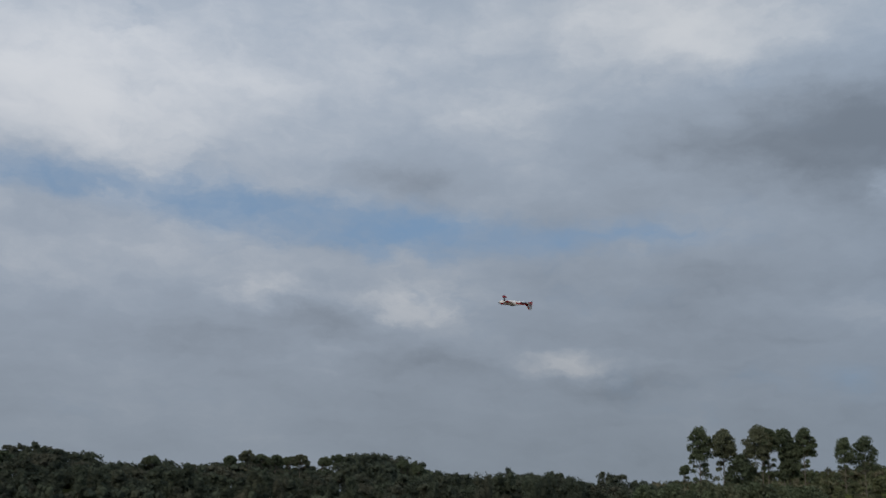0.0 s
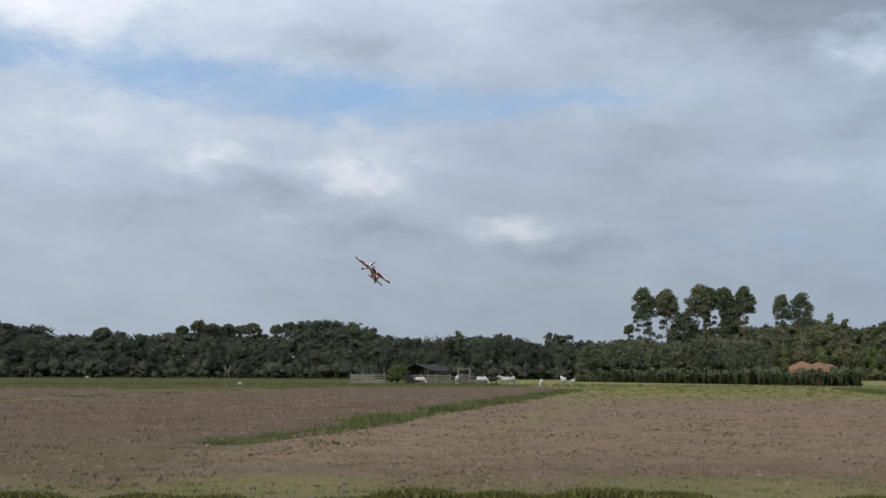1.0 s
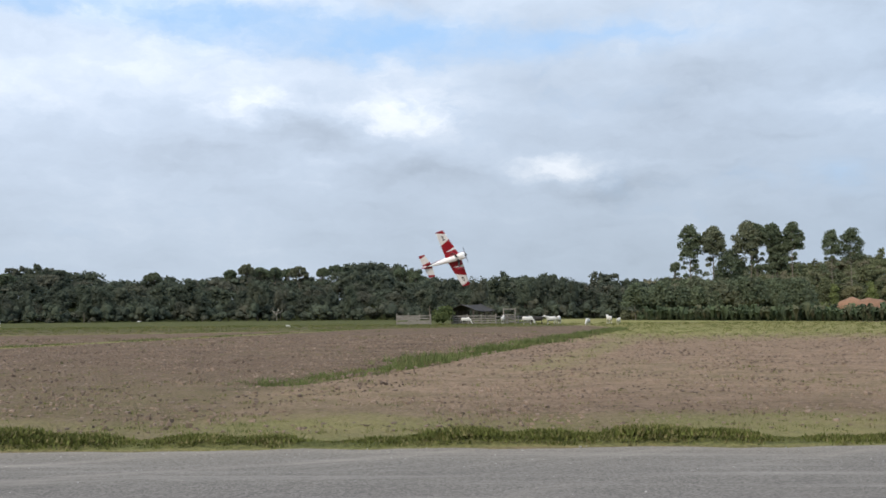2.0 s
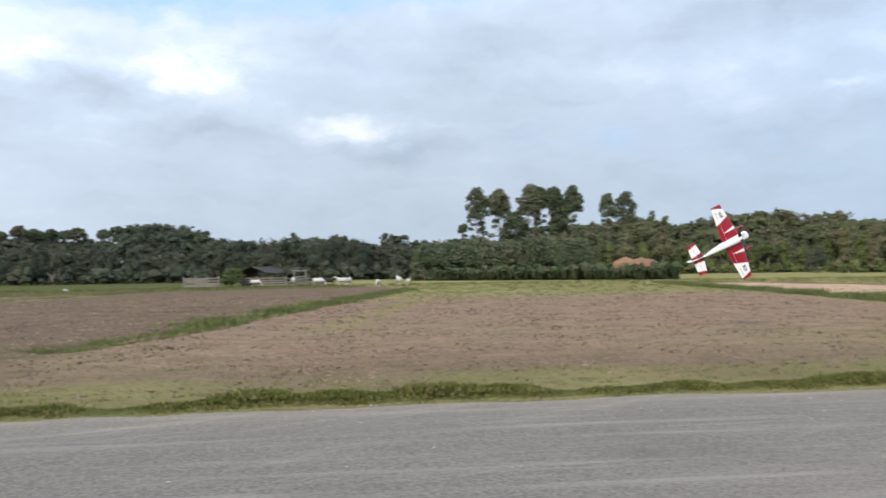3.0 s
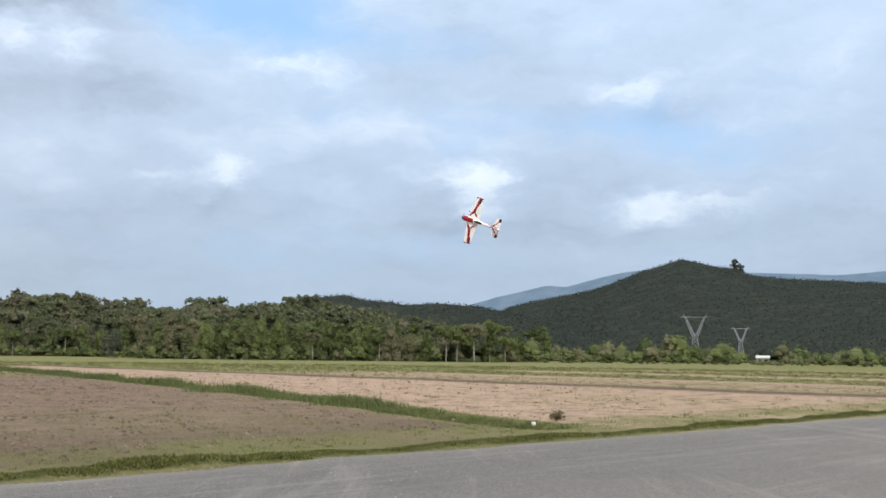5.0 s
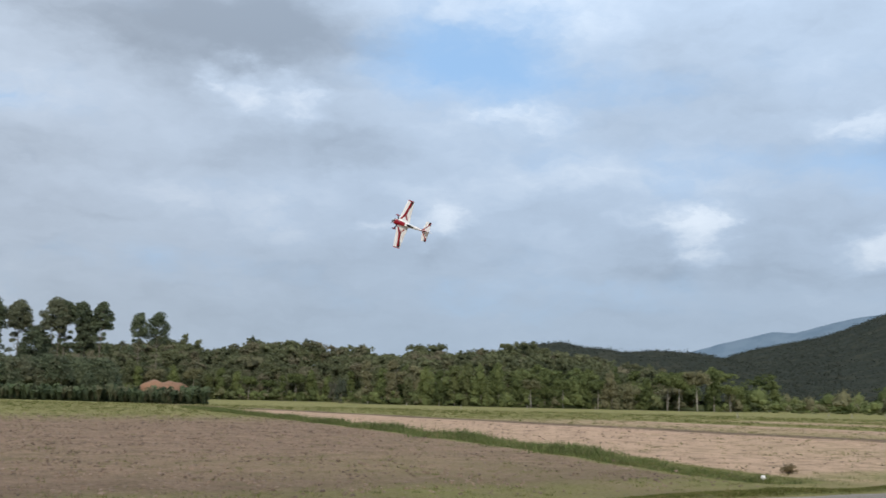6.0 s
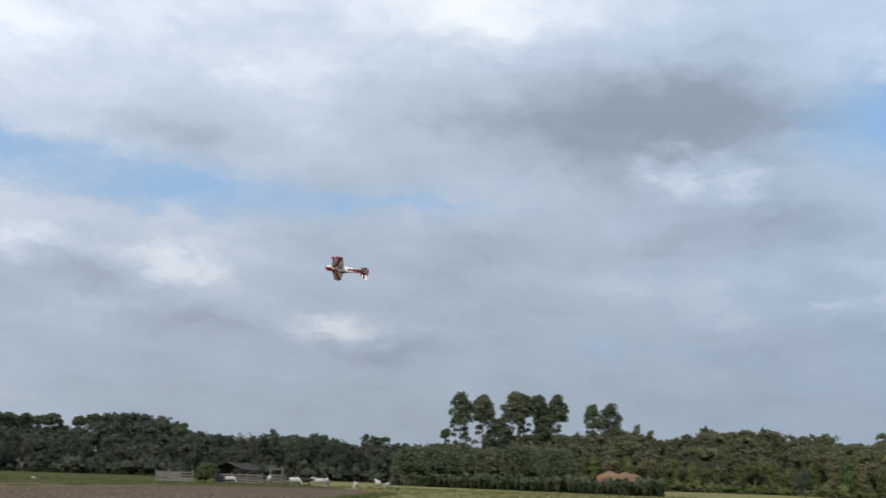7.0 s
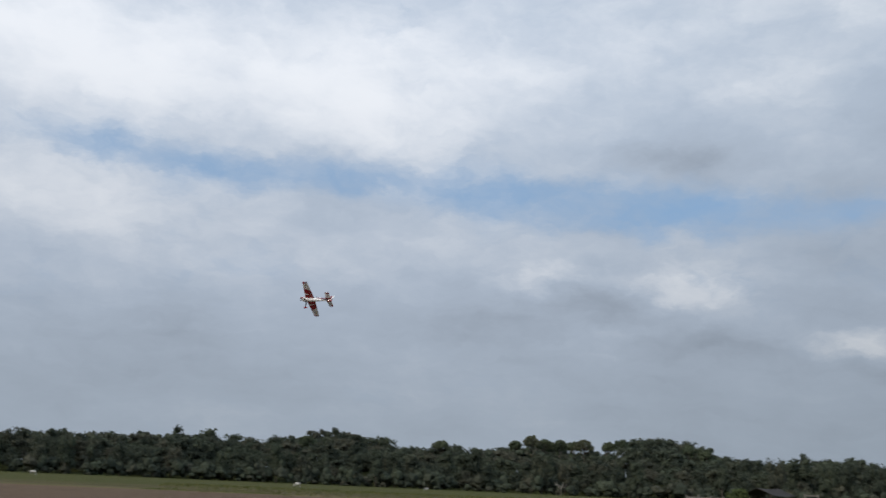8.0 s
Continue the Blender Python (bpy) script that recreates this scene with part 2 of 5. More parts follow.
HIDE_WHITE = plain("white_hide", (0.45, 0.43, 0.39), (0.66, 0.64, 0.60), 3.0, 0.85)
HIDE_DARK = plain("dark_hide", (0.012, 0.011, 0.010), (0.045, 0.038, 0.032), 3.0, 0.8)
CLAY = plain("red_clay", (0.150, 0.082, 0.050), (0.26, 0.145, 0.088), 1.2, 0.95, bump=0.8, distance=0.2)
STEEL = plain("galvanised_steel", (0.30, 0.31, 0.32), (0.44, 0.45, 0.46), 2.0, 0.5, metal=0.6)
PAINT_WHITE = plain("white_wall", (0.70, 0.70, 0.68), (0.82, 0.82, 0.80), 1.5, 0.7)
FILM_WHITE = plain("white_film", (0.78, 0.78, 0.78), (0.84, 0.84, 0.84), 6.0, 0.28, coat=0.4, bump=0.05)
FILM_RED = plain("red_film", (0.25, 0.006, 0.018), (0.31, 0.009, 0.022), 6.0, 0.28, coat=0.4, bump=0.05)
FILM_BLACK = plain("black_film", (0.012, 0.012, 0.014), (0.025, 0.025, 0.028), 6.0, 0.3, coat=0.4, bump=0.05)
CANOPY = plain("smoked_canopy", (0.010, 0.011, 0.013), (0.022, 0.024, 0.028), 4.0, 0.08, coat=0.8, bump=0.0)
RUBBER = plain("rubber", (0.012, 0.012, 0.012), (0.028, 0.028, 0.028), 9.0, 0.8)
CARBON = plain("carbon", (0.014, 0.014, 0.015), (0.04, 0.04, 0.042), 12.0, 0.35)
ROCK = plain("pale_rock", (0.55, 0.53, 0.50), (0.78, 0.77, 0.74), 5.0, 0.9, bump=0.7)


def ground_material():
    """Tilled soil, pasture and dry stubble, shared out by the sheet's cover attribute."""
    m, t = material("soil_and_grass")
    p = t.node("ShaderNodeTexCoord").outputs["Object"]
    cover = t.node("ShaderNodeSeparateColor", {0: t.node("ShaderNodeAttribute", attribute_name="cover").outputs["Color"]}).outputs
    big = t.noise(p, 0.07, 4.0)
    mid = t.noise(p, 0.9, 5.0, 0.65)
    small = t.noise(p, 7.0, 8.0, 0.82)
    clod = t.node("ShaderNodeTexVoronoi", {"Vector": p, "Scale": 9.0, "Randomness": 1.0}).outputs["Distance"]
    furrow = t.noise(t.vec("MULTIPLY", t.node("ShaderNodeMapping", {"Vector": p, "Rotation": (0, 0, -15 * DEG)}, vector_type="POINT").outputs[0], (1.1, 0.08, 1.0)), 1.0, 4.0)
    soil = t.mix(t.ramp(small, 0.33, 0.68), (0.062, 0.043, 0.030), (0.218, 0.156, 0.110))
    soil = t.mix(t.math("MULTIPLY", t.ramp(mid, 0.42, 0.75), 0.55), soil, (0.232, 0.170, 0.121))
    soil = t.mix(t.math("MULTIPLY", t.ramp(furrow, 0.45, 0.7), 0.30), soil, (0.09, 0.062, 0.043))
    tan = t.mix(t.ramp(small, 0.3, 0.7), (0.33, 0.225, 0.150), (0.62, 0.438, 0.304))
    soil = t.mix(t.math("MULTIPLY", cover[1], t.ramp(mid, 0.15, 0.6)), soil, tan)
    blade = t.noise(p, 14.0, 4.0, 0.7)
    grass = t.mix(t.ramp(blade, 0.3, 0.72), (0.130, 0.128, 0.050), (0.270, 0.256, 0.102))
    grass = t.mix(t.math("MULTIPLY", t.ramp(t.noise(p, 0.22, 5.0, 0.65), 0.42, 0.70), 0.75), grass, (0.290, 0.250, 0.115))
    grass = t.mix(t.math("MULTIPLY", t.ramp(t.noise(p, 0.5, 4.0), 0.55, 0.8), 0.4), grass, (0.095, 0.120, 0.036))
    grass = t.mix(cover[2], grass, t.mix(t.ramp(blade, 0.3, 0.7), (0.034, 0.040, 0.016), (0.080, 0.088, 0.031)))
    patch = t.math("MULTIPLY_ADD", mid, 0.55, t.math("MULTIPLY_ADD", small, 0.35, t.math("MULTIPLY", big, 0.35)))
    share = t.ramp(t.math("SUBTRACT", t.math("MULTIPLY_ADD", cover[0], 1.25, -0.1), t.math("MULTIPLY", patch, 0.9)), -0.34, 0.34)
    c = t.mix(share, soil, grass)
    height = t.math("MULTIPLY_ADD", clod, -0.7, t.math("MULTIPLY_ADD", small, 0.5, t.math("MULTIPLY", mid, 0.6)))
    finish(t, c, 0.95, height, 0.9, 0.09, gloss=0.04)
    return m


def road_material():
    """Worn grey chip seal with dusty wheel streaks along the strip."""
    m, t = material("runway_surface")
    p = t.node("ShaderNodeTexCoord").outputs["Object"]
    along = t.node("ShaderNodeMapping", {"Vector": p, "Rotation": (0, 0, 4 * DEG)}, vector_type="POINT").outputs[0]
    chip = t.node("ShaderNodeTexVoronoi", {"Vector": p, "Scale": 48.0}).outputs["Color"]
    chip = t.node("ShaderNodeSeparateColor", {0: chip}).outputs[0]
    grain = t.noise(p, 20.0, 6.0, 0.7)
    streak = t.noise(t.vec("MULTIPLY", along, (0.10, 1.5, 1.0)), 1.3, 7.0, 0.65)
    sweep = t.noise(t.vec("MULTIPLY", along, (0.3, 2.6, 1.0)), 1.0, 8.0, 0.7, 0.6)
    blotch = t.noise(p, 0.35, 5.0, 0.6)
    c = t.mix(t.ramp(t.math("MULTIPLY_ADD", chip, 0.5, t.math("MULTIPLY", grain, 0.5)), 0.15, 0.85), (0.092, 0.083, 0.074), (0.212, 0.193, 0.172))
    c = t.mix(t.math("MULTIPLY", t.ramp(streak, 0.5, 0.72), 0.62), c, (0.280, 0.257, 0.228))
    c = t.mix(t.math("MULTIPLY", t.ramp(sweep, 0.56, 0.74), 0.45), c, (0.300, 0.275, 0.243))
    # wheel arcs swept round where aeroplanes turn
    reach = t.vec("LENGTH", t.vec("SUBTRACT", p, (-14.0, 38.0, 0.0)))
    arcs = t.noise(t.node("ShaderNodeCombineXYZ", {0: t.math("MULTIPLY", reach, 1.5), 1: t.math("MULTIPLY", t.node("ShaderNodeSeparateXYZ", {0: p}).outputs[0], 0.14), 2: 0.0}).outputs[0], 1.0, 7.0, 0.68, 0.5)
    c = t.mix(t.math("MULTIPLY", t.ramp(arcs, 0.52, 0.74), 0.6), c, (0.295, 0.266, 0.230))
    c = t.mix(t.math("MULTIPLY", t.ramp(blotch, 0.5, 0.75), 0.4), c, (0.080, 0.075, 0.070))
    dust = t.node("ShaderNodeAttribute", attribute_name="dust").outputs["Fac"]
    c = t.mix(t.math("MULTIPLY", dust, t.ramp(grain, 0.2, 0.65)), c, (0.285, 0.245, 0.195))
    finish(t, c, 0.9, t.math("ADD", chip, grain), 0.5, 0.006, gloss=0.15)
    return m


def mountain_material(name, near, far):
    """A backdrop of far wooded mountains; distance haze painted in as blue and a glow."""
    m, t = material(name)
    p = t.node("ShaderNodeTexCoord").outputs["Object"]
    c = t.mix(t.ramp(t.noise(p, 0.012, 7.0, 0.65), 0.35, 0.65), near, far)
    # emission stands in for the veil of air before the slopes
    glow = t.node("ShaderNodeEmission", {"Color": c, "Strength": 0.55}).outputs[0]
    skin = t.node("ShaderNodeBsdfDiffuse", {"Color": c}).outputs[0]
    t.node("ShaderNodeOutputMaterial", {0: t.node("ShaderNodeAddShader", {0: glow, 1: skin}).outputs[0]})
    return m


GROUND = ground_material()
ROAD = road_material()
MOUNTAIN = mountain_material("haze_mountain", (0.090, 0.128, 0.168), (0.112, 0.152, 0.192))


# ---- mesh helpers ----
def mesh(name, verts, faces, mats, smooth=False, slots=None):
    data = bpy.data.meshes.new(name)
    if isinstance(verts, np.ndarray):
        verts = verts.tolist()
    data.from_pydata(verts, [], faces.tolist() if isinstance(faces, np.ndarray) else faces)
    for m in (mats if isinstance(mats, (list, tuple)) else [mats]):
        data.materials.append(m)
    if slots is not None:
        data.polygons.foreach_set("material_index", slots)
    if smooth:
        data.polygons.foreach_set("use_smooth", [True] * len(data.polygons))
    return data


def set_tint(data, values):
    a = data.attributes.new("tint", "FLOAT", "POINT")
    a.data.foreach_set("value", np.asarray(values, dtype=np.float32))


def thing(name, label, category, m=None, group="", kind=""):
    ob = new(name)
    ob.empty_display_size = 0.2
    ob.matrix_basis = m or Matrix()
    return tagged(ob, label, category, group, kind)


def part(name, data, parent, label="", m=None):
    """A mesh object under a thing or a part. data: a mesh or a bmesh with its material set."""
    ob = new(name, data)
    ob.parent = parent
    ob.matrix_basis = m or Matrix()
    if label:
        ob["label"] = label
    return ob


def bm_mesh(name, bm, mat, smooth=False):
    data = bpy.data.meshes.new(name)
    bm.to_mesh(data)
    bm.free()
    for x in (mat if isinstance(mat, (list, tuple)) else [mat]):
        data.materials.append(x)
    if smooth:
        data.polygons.foreach_set("use_smooth", [True] * len(data.polygons))
    return data


def box_bm(bm, size, m, bevel=0.0):
    made = bmesh.ops.create_cube(bm, size=1.0, matrix=m @ Matrix.Diagonal((*size, 1)))
    if bevel:
        edges = list({e for v in made["verts"] for e in v.link_edges})
        bmesh.ops.bevel(bm, geom=edges, offset=bevel, segments=2, affect="EDGES")


def tube_bm(bm, points, radii, sides=8):
    """A tapering tube through points."""
    rings = []
    for i, (p, r) in enumerate(zip(points, radii)):
        a, b = Vector(points[max(i - 1, 0)]), Vector(points[min(i + 1, len(points) - 1)])
        q = (b - a).to_track_quat("Z", "Y")
        rings.append([bm.verts.new(Vector(p) + q @ Vector((r * math.cos(2 * math.pi * k / sides), r * math.sin(2 * math.pi * k / sides), 0))) for k in range(sides)])
    for lo, hi in zip(rings, rings[1:]):
        for k in range(sides):
            bm.faces.new((lo[k], lo[(k + 1) % sides], hi[(k + 1) % sides], hi[k]))
    bm.faces.new(rings[0][::-1])
    bm.faces.new(rings[-1])


def loft_bm(bm, rings):
    made = [[bm.verts.new(p) for p in ring] for ring in rings]
    n = len(rings[0])
    for lo, hi in zip(made, made[1:]):
        for k in range(n):
            bm.faces.new((lo[k], lo[(k + 1) % n], hi[(k + 1) % n], hi[k]))
    bm.faces.new(made[0][::-1])
    bm.faces.new(made[-1])
    return made


# ---- plan of the land ----
def at(a, r):
    """Plan position a degrees right of north, r metres off."""
    return r * math.sin(a * DEG), r * math.cos(a * DEG)


# skylines: bearing and elevation of the tree tops, as seen from the runway
WOOD_CREST = [(-60, 1.2), (-38, 1.38), (-36.5, 1.67), (-34.3, 1.42), (-33.6, 1.74), (-29.8, 1.8), (-27.8, 2.0), (-24.8, 1.71), (-22.4, 2.33), (-19.3, 2.17), (-18.2, 1.8), (-14.7, 1.83), (-11.4, 1.95), (-10, 2.15),
              (-7.2, 1.95), (-5.5, 1.99), (-4.9, 2.44), (-4.5, 2.8), (-2.9, 2.85), (-2.2, 2.48), (-0.7, 1.8), (2.1, 1.6), (3.2, 1.85), (5.8, 1.85), (7.4, 1.5), (12, 1.6), (16.5, 1.65), (18.9, 2.3),
              (23, 2.9), (24.6, 2.45), (28.6, 2.9), (30.4, 2.87), (32.4, 2.49), (34, 2.2), (36.4, 2.8), (37.3, 2.55), (41.7, 2.9), (43.5, 2.6), (47, 2.0), (50, 1.5)]
RIDGE_CREST = [(36, 1.5), (39.8, 2.6), (41.7, 3.2), (43.9, 3.4), (44.8, 3.15), (47.3, 2.9), (48.5, 3.0), (51, 2.86), (53, 2.5), (56, 1.4)]
HILL_CREST = [(49, 1.4), (52.2, 2.54), (54.1, 3.05), (57.1, 3.63), (58.3, 4.0), (60, 4.7), (61.5, 5.15), (62.2, 5.38), (64, 4.95), (65, 4.85), (65.7, 4.48), (67.5, 4.28), (74, 3.9), (95, 2.0)]


def rise(a, crest, r, trees):
    """Height of the ground under a skyline at distance r, less its trees."""
    e = np.interp(a, [c[0] for c in crest], [c[1] for c in crest])
    return np.maximum(0.0, r * np.tan(e * DEG) + EYE - trees)


def land(x, y):
    """Height of the ground; the fields are level, the woods stand on rises. x, y: numbers or arrays."""
    x, y = np.asarray(x, dtype=float), np.asarray(y, dtype=float)
    a, r = np.degrees(np.arctan2(x, y)), np.hypot(x, y)
    edge = wood_edge(a)
    near = rise(a, WOOD_CREST, edge + 105, 9.6) * smooth(r, edge + 4, edge + 105) * (1 - 0.5 * smooth(r, edge + 140, edge + 260)) * smooth(a, -75, -55) * smooth(a, 56, 49)
    far = rise(a, RIDGE_CREST, 800, 6.5) * np.exp(-((r - 800) / 110) ** 2) * smooth(a, 33, 38) * smooth(a, 58, 54)
    hill = rise(a, HILL_CREST, 960, 5.0) * smooth(r, 600, 975) * (1 - smooth(r, 1000, 1300)) * smooth(a, 48, 53) * smooth(a, 110, 90)
    return np.maximum(near, np.maximum(far, hill))


def along_line(x, y, pts):
    """Distance of plan points from a polyline."""
    best = np.full(np.shape(x), 1e9)
    for (ax, ay), (bx, by) in zip(pts, pts[1:]):
        u = np.clip(((x - ax) * (bx - ax) + (y - ay) * (by - ay)) / ((bx - ax) ** 2 + (by - ay) ** 2), 0, 1)
        best = np.minimum(best, np.hypot(x - ax - u * (bx - ax), y - ay - u * (by - ay)))
    return best


DITCH_WEST = [(-4.4, 24.0), (-3.4, 28.1), (-1.5, 33.0), (0.8, 42.0), (7.9, 67.5), (18.7, 106.0)]
DITCH_EAST = [(20.9, 14.9), (21.4, 16.6), (22.2, 19.0), (24.1, 23.0), (26.0, 28.0), (32.0, 46.5), (37.3, 64.6), (45.6, 95.0), (52.0, 118.0)]
BANK_WEST = [(-27.0, 45.0), (-24.2, 56.5), (-16.8, 84.6), (-6.5, 125.5)]
STRIP_FAR = [(-70.0, 86.0), (-41.4, 96.8), (-27.0, 102.0), (-11.7, 116.0)]


def road_edge(x):
    """Northern edge of the runway."""
    return np.interp(x, [-300, -60, -10, 4, 13, 23, 31, 80, 300], [17, 14.5, 13.35, 13.3, 12.55, 11.65, 11.1, 9.0, 3.0])


def smooth(v, lo, hi):
    u = np.clip((v - lo) / (hi - lo), 0, 1)
    return u * u * (3 - 2 * u)


def cover(x, y):
    """Shares of grass and of dry tan soil over the plan."""
    d_west, d_east = along_line(x, y, DITCH_WEST), along_line(x, y, DITCH_EAST)
    xw = np.interp(y, [p[1] for p in DITCH_WEST], [p[0] for p in DITCH_WEST])
    xe = np.interp(y, [p[1] for p in DITCH_EAST], [p[0] for p in DITCH_EAST])
    edge = road_edge(x)
    grass = 0.26 + 0.10 * smooth(y, 45, 22) + 0.05 * np.sin(x * 0.31) * np.sin(y * 0.23)
    tan = np.zeros(np.shape(x))
    # thin grass beside the verge, thicker to the east
    grass = np.maximum(grass, (0.56 - 0.06 * np.sin(x * 0.9) + 0.05 * smooth(x, 2, 10)) * smooth(y - edge, 8.0, 2.6))
    # the middle field greens towards its far end
    middle = smooth(x - xw, -0.5, 1.5) * smooth(xe - x, -0.5, 1.5)
    grass = np.maximum(grass, middle * 0.74 * smooth(y, 34, 88))
    grass = np.maximum(grass, middle * 0.50 * smooth(np.abs(x - xw - 5.0), 2.2, 0.4) * smooth(y, 22, 34))
    # west field, its far pasture
    west = smooth(xw - x, -0.5, 1.5)
    grass = np.maximum(grass, west * 0.62 * smooth(y - 0.45 * x, 112, 128))
    grass = np.maximum(grass, 0.85 * smooth(along_line(x, y, BANK_WEST), 1.6, 0.5))
    grass = np.maximum(grass, 0.85 * smooth(along_line(x, y, STRIP_FAR), 5.0, 1.5))
    # east field: bare and tan, bounded by pasture bands
    east = smooth(x - xe, 0.0, 2.0)
    side = x - 50.5 - (y - 25) * 0.0864 + 0.5 * np.sin(y * 0.35)  # grows beyond the bare field's edge
    tan = np.maximum(tan, east * smooth(side, 1, -1.5))
    tan = np.maximum(tan, middle * 0.30 * smooth(y, 13, 24))
    # strips of pasture, stubble and bare earth, side by side
    strip = np.interp(side, [0, 2, 3, 5, 17, 18.5, 21, 22.5, 33, 37, 46, 49, 60, 62, 67, 69, 90, 93, 102, 105, 200],
                      [0.1, 0.1, 0.52, 0.5, 0.42, 0.05, 0.05, 1, 0.95, 0.42, 0.4, 0.95, 0.95, 0.3, 0.3, 0.95, 0.9, 0.3, 0.3, 0.95, 0.95])
    strip = np.maximum(strip, 0.78 * smooth(y, 55, 80) * smooth(side, 2, 4))
    grass = np.where((x > xe + 2) & (side > 0), strip, grass)
    tan = np.maximum(tan, east * 0.85 * smooth(side, 3, 5))
    tan = tan * (1 - 0.2 * east * smooth(np.abs(side - 1.0), 2.0, 0.8))
    # the bare field ends in pasture
    past = smooth(y, 100, 116) * smooth(side, 3, -1) * smooth(x - xe, -4, 2)
    grass, tan = np.maximum(grass, 0.85 * past), tan * (1 - past)
    # all is pasture and scrub past the fields
    grass = np.maximum(grass, 0.82 * (1 - 0.9 * east) * smooth(np.hypot(x, y), 118, 150))
    # ditches and the grown verge
    grass = np.maximum(grass, 0.68 * smooth(d_west, 0.7 + 0.012 * y, 0.3) * smooth(y, 22, 30))
    grass = np.maximum(grass, smooth(d_east, 1.7 + 0.008 * y, 0.8))
    grass = np.maximum(grass, smooth(np.abs(y - edge - 0.42), 0.58, 0.3))
    grass = np.where(np.hypot(x, y) > 240, 0.95, grass)
    lush = np.maximum(0.7 * smooth(np.abs(y - edge - 0.42), 0.5, 0.25), 0.7 * smooth(np.minimum(d_west, d_east), 1.3, 0.6))
    lush = np.maximum(lush, 0.85 * west * smooth(y - 0.45 * x, 105, 125))
    lush = np.where(np.hypot(x, y) > wood_edge(np.degrees(np.arctan2(x, y))) - 6, 1.0, lush)
    return np.clip(grass, 0, 1), np.clip(tan, 0, 1), np.clip(lush, 0, 1)


def spaced(stops):
    """Grid lines whose spacing changes from stop to stop: (from, to, step)."""
    out = []
    for lo, hi, step in stops:
        out += list(np.arange(lo, hi, step))
    return np.array(out + [stops[-1][1]])


def grid_faces(nx, ny):
    i = np.arange(nx * ny).reshape(ny, nx)
    return np.stack([i[:-1, :-1], i[:-1, 1:], i[1:, 1:], i[1:, :-1]], -1).reshape(-1, 4)


def rough_noise(x, y, seed):
    """Cheap bumps: sums of sines with random directions."""
    rng = np.random.default_rng(seed)
    z = np.zeros_like(x)
    for k in range(9):
        a, w, p = rng.uniform(0, 2 * math.pi), rng.uniform(0.7, 3.2), rng.uniform(0, 6.28)
        z = z + np.sin((x * math.cos(a) + y * math.sin(a)) * w + p) / 9
    return z


def mound(x, y):
    """The low grown bank beside the runway."""
    lumps = 0.9 + 0.45 * np.sin(x * 0.83) + 0.35 * np.sin(x * 2.1 + 1) + 0.2 * np.sin(x * 5.3)
    return 0.095 * np.interp(x, [5, 14], [1.0, 0.6]) * np.maximum(lumps, 0.1) * smooth(np.abs(y - road_edge(x) - 0.42), 0.45, 0.08)


def build_ground():
    xs = spaced([(-4200, -900, 300), (-900, -260, 32), (-260, -80, 7), (-80, -25, 1.2), (-25, 50, 0.42), (50, 110, 0.9), (110, 300, 6), (300, 1200, 15), (1200, 4200, 300)])
    ys = spaced([(-4200, -600, 400), (-600, -40, 40), (-40, 10, 3), (10, 30, 0.2), (30, 60, 0.4), (60, 130, 1.2), (130, 300, 5), (300, 1200, 15), (1200, 4200, 300)])
    gx, gy = np.meshgrid(xs, ys)
    z = land(gx, gy)
    edge = road_edge(gx)
    tilled = smooth(gy - edge, 1.6, 3.0) * smooth(np.hypot(gx, gy), 110, 60)
    z = z + tilled * 0.045 * rough_noise(gx, gy, 3)
    z = z + mound(gx, gy)
    z = z - 0.25 * smooth(along_line(gx, gy, DITCH_WEST), 1.0, 0.2) * smooth(gy, 24, 30) - 0.25 * smooth(along_line(gx, gy, DITCH_EAST), 1.0, 0.2)
    z = np.where((gy < edge - 0.2), -0.05, z)
    data = mesh("ground", np.stack([gx, gy, z], -1).reshape(-1, 3), grid_faces(len(xs), len(ys)), GROUND, True)
    g, tn, lush = cover(gx, gy)
    rgba = np.stack([g, tn, lush, np.ones_like(g)], -1).astype(np.float32)
    data.attributes.new("cover", "FLOAT_COLOR", "POINT").data.foreach_set("color", rgba.ravel())
    tagged(new("ground", data), "tilled brown fields and rough green pasture, level to wooded hills", "ground", kind="structure")


def build_road():
    xs = spaced([(-300, -60, 12), (-60, -20, 1.5), (-20, 60, 0.3), (60, 300, 6)])
    rng = np.random.default_rng(11)
    ragged = np.convolve(rng.normal(0, 0.16, len(xs) + 8), np.ones(4) / 4, "same")[4:-4]
    edge = road_edge(xs) + ragged
    inset = np.array([60, 45, 30, 20, 14, 10, 7, 5, 3.5, 2.5, 1.8, 1.2, 0.8, 0.5, 0.25, 0.0])
    gx = np.repeat(xs[None, :], len(inset), 0)
    gy = edge[None, :] - inset[:, None]
    z = np.full_like(gx, 0.012)
    z[-1] = -0.03
    data = mesh("runway", np.stack([gx, gy, z], -1).reshape(-1, 3), grid_faces(len(xs), len(inset)), ROAD, True)
    patch = 0.75 * np.exp(-((gx - 9) ** 2 + (gy - 2) ** 2) / 30) + 0.5 * np.exp(-((gx - 22) ** 2) / 60 - ((gy - 6) ** 2) / 14)
    dust = patch + np.exp(-inset / 0.7)[:, None] * np.ones_like(gx) * 0.9 + 0.5 * smooth(gx, 18, 40) * np.exp(-inset / 4)[:, None]
    data.attributes.new("dust", "FLOAT", "POINT").data.foreach_set("value", np.clip(dust, 0, 1).astype(np.float32).ravel())
    tagged(new("road", data), "worn grey chip-sealed runway with dusty wheel streaks", "runway", kind="structure")


# ---- trees ----
ICO_V, ICO_F = None, None


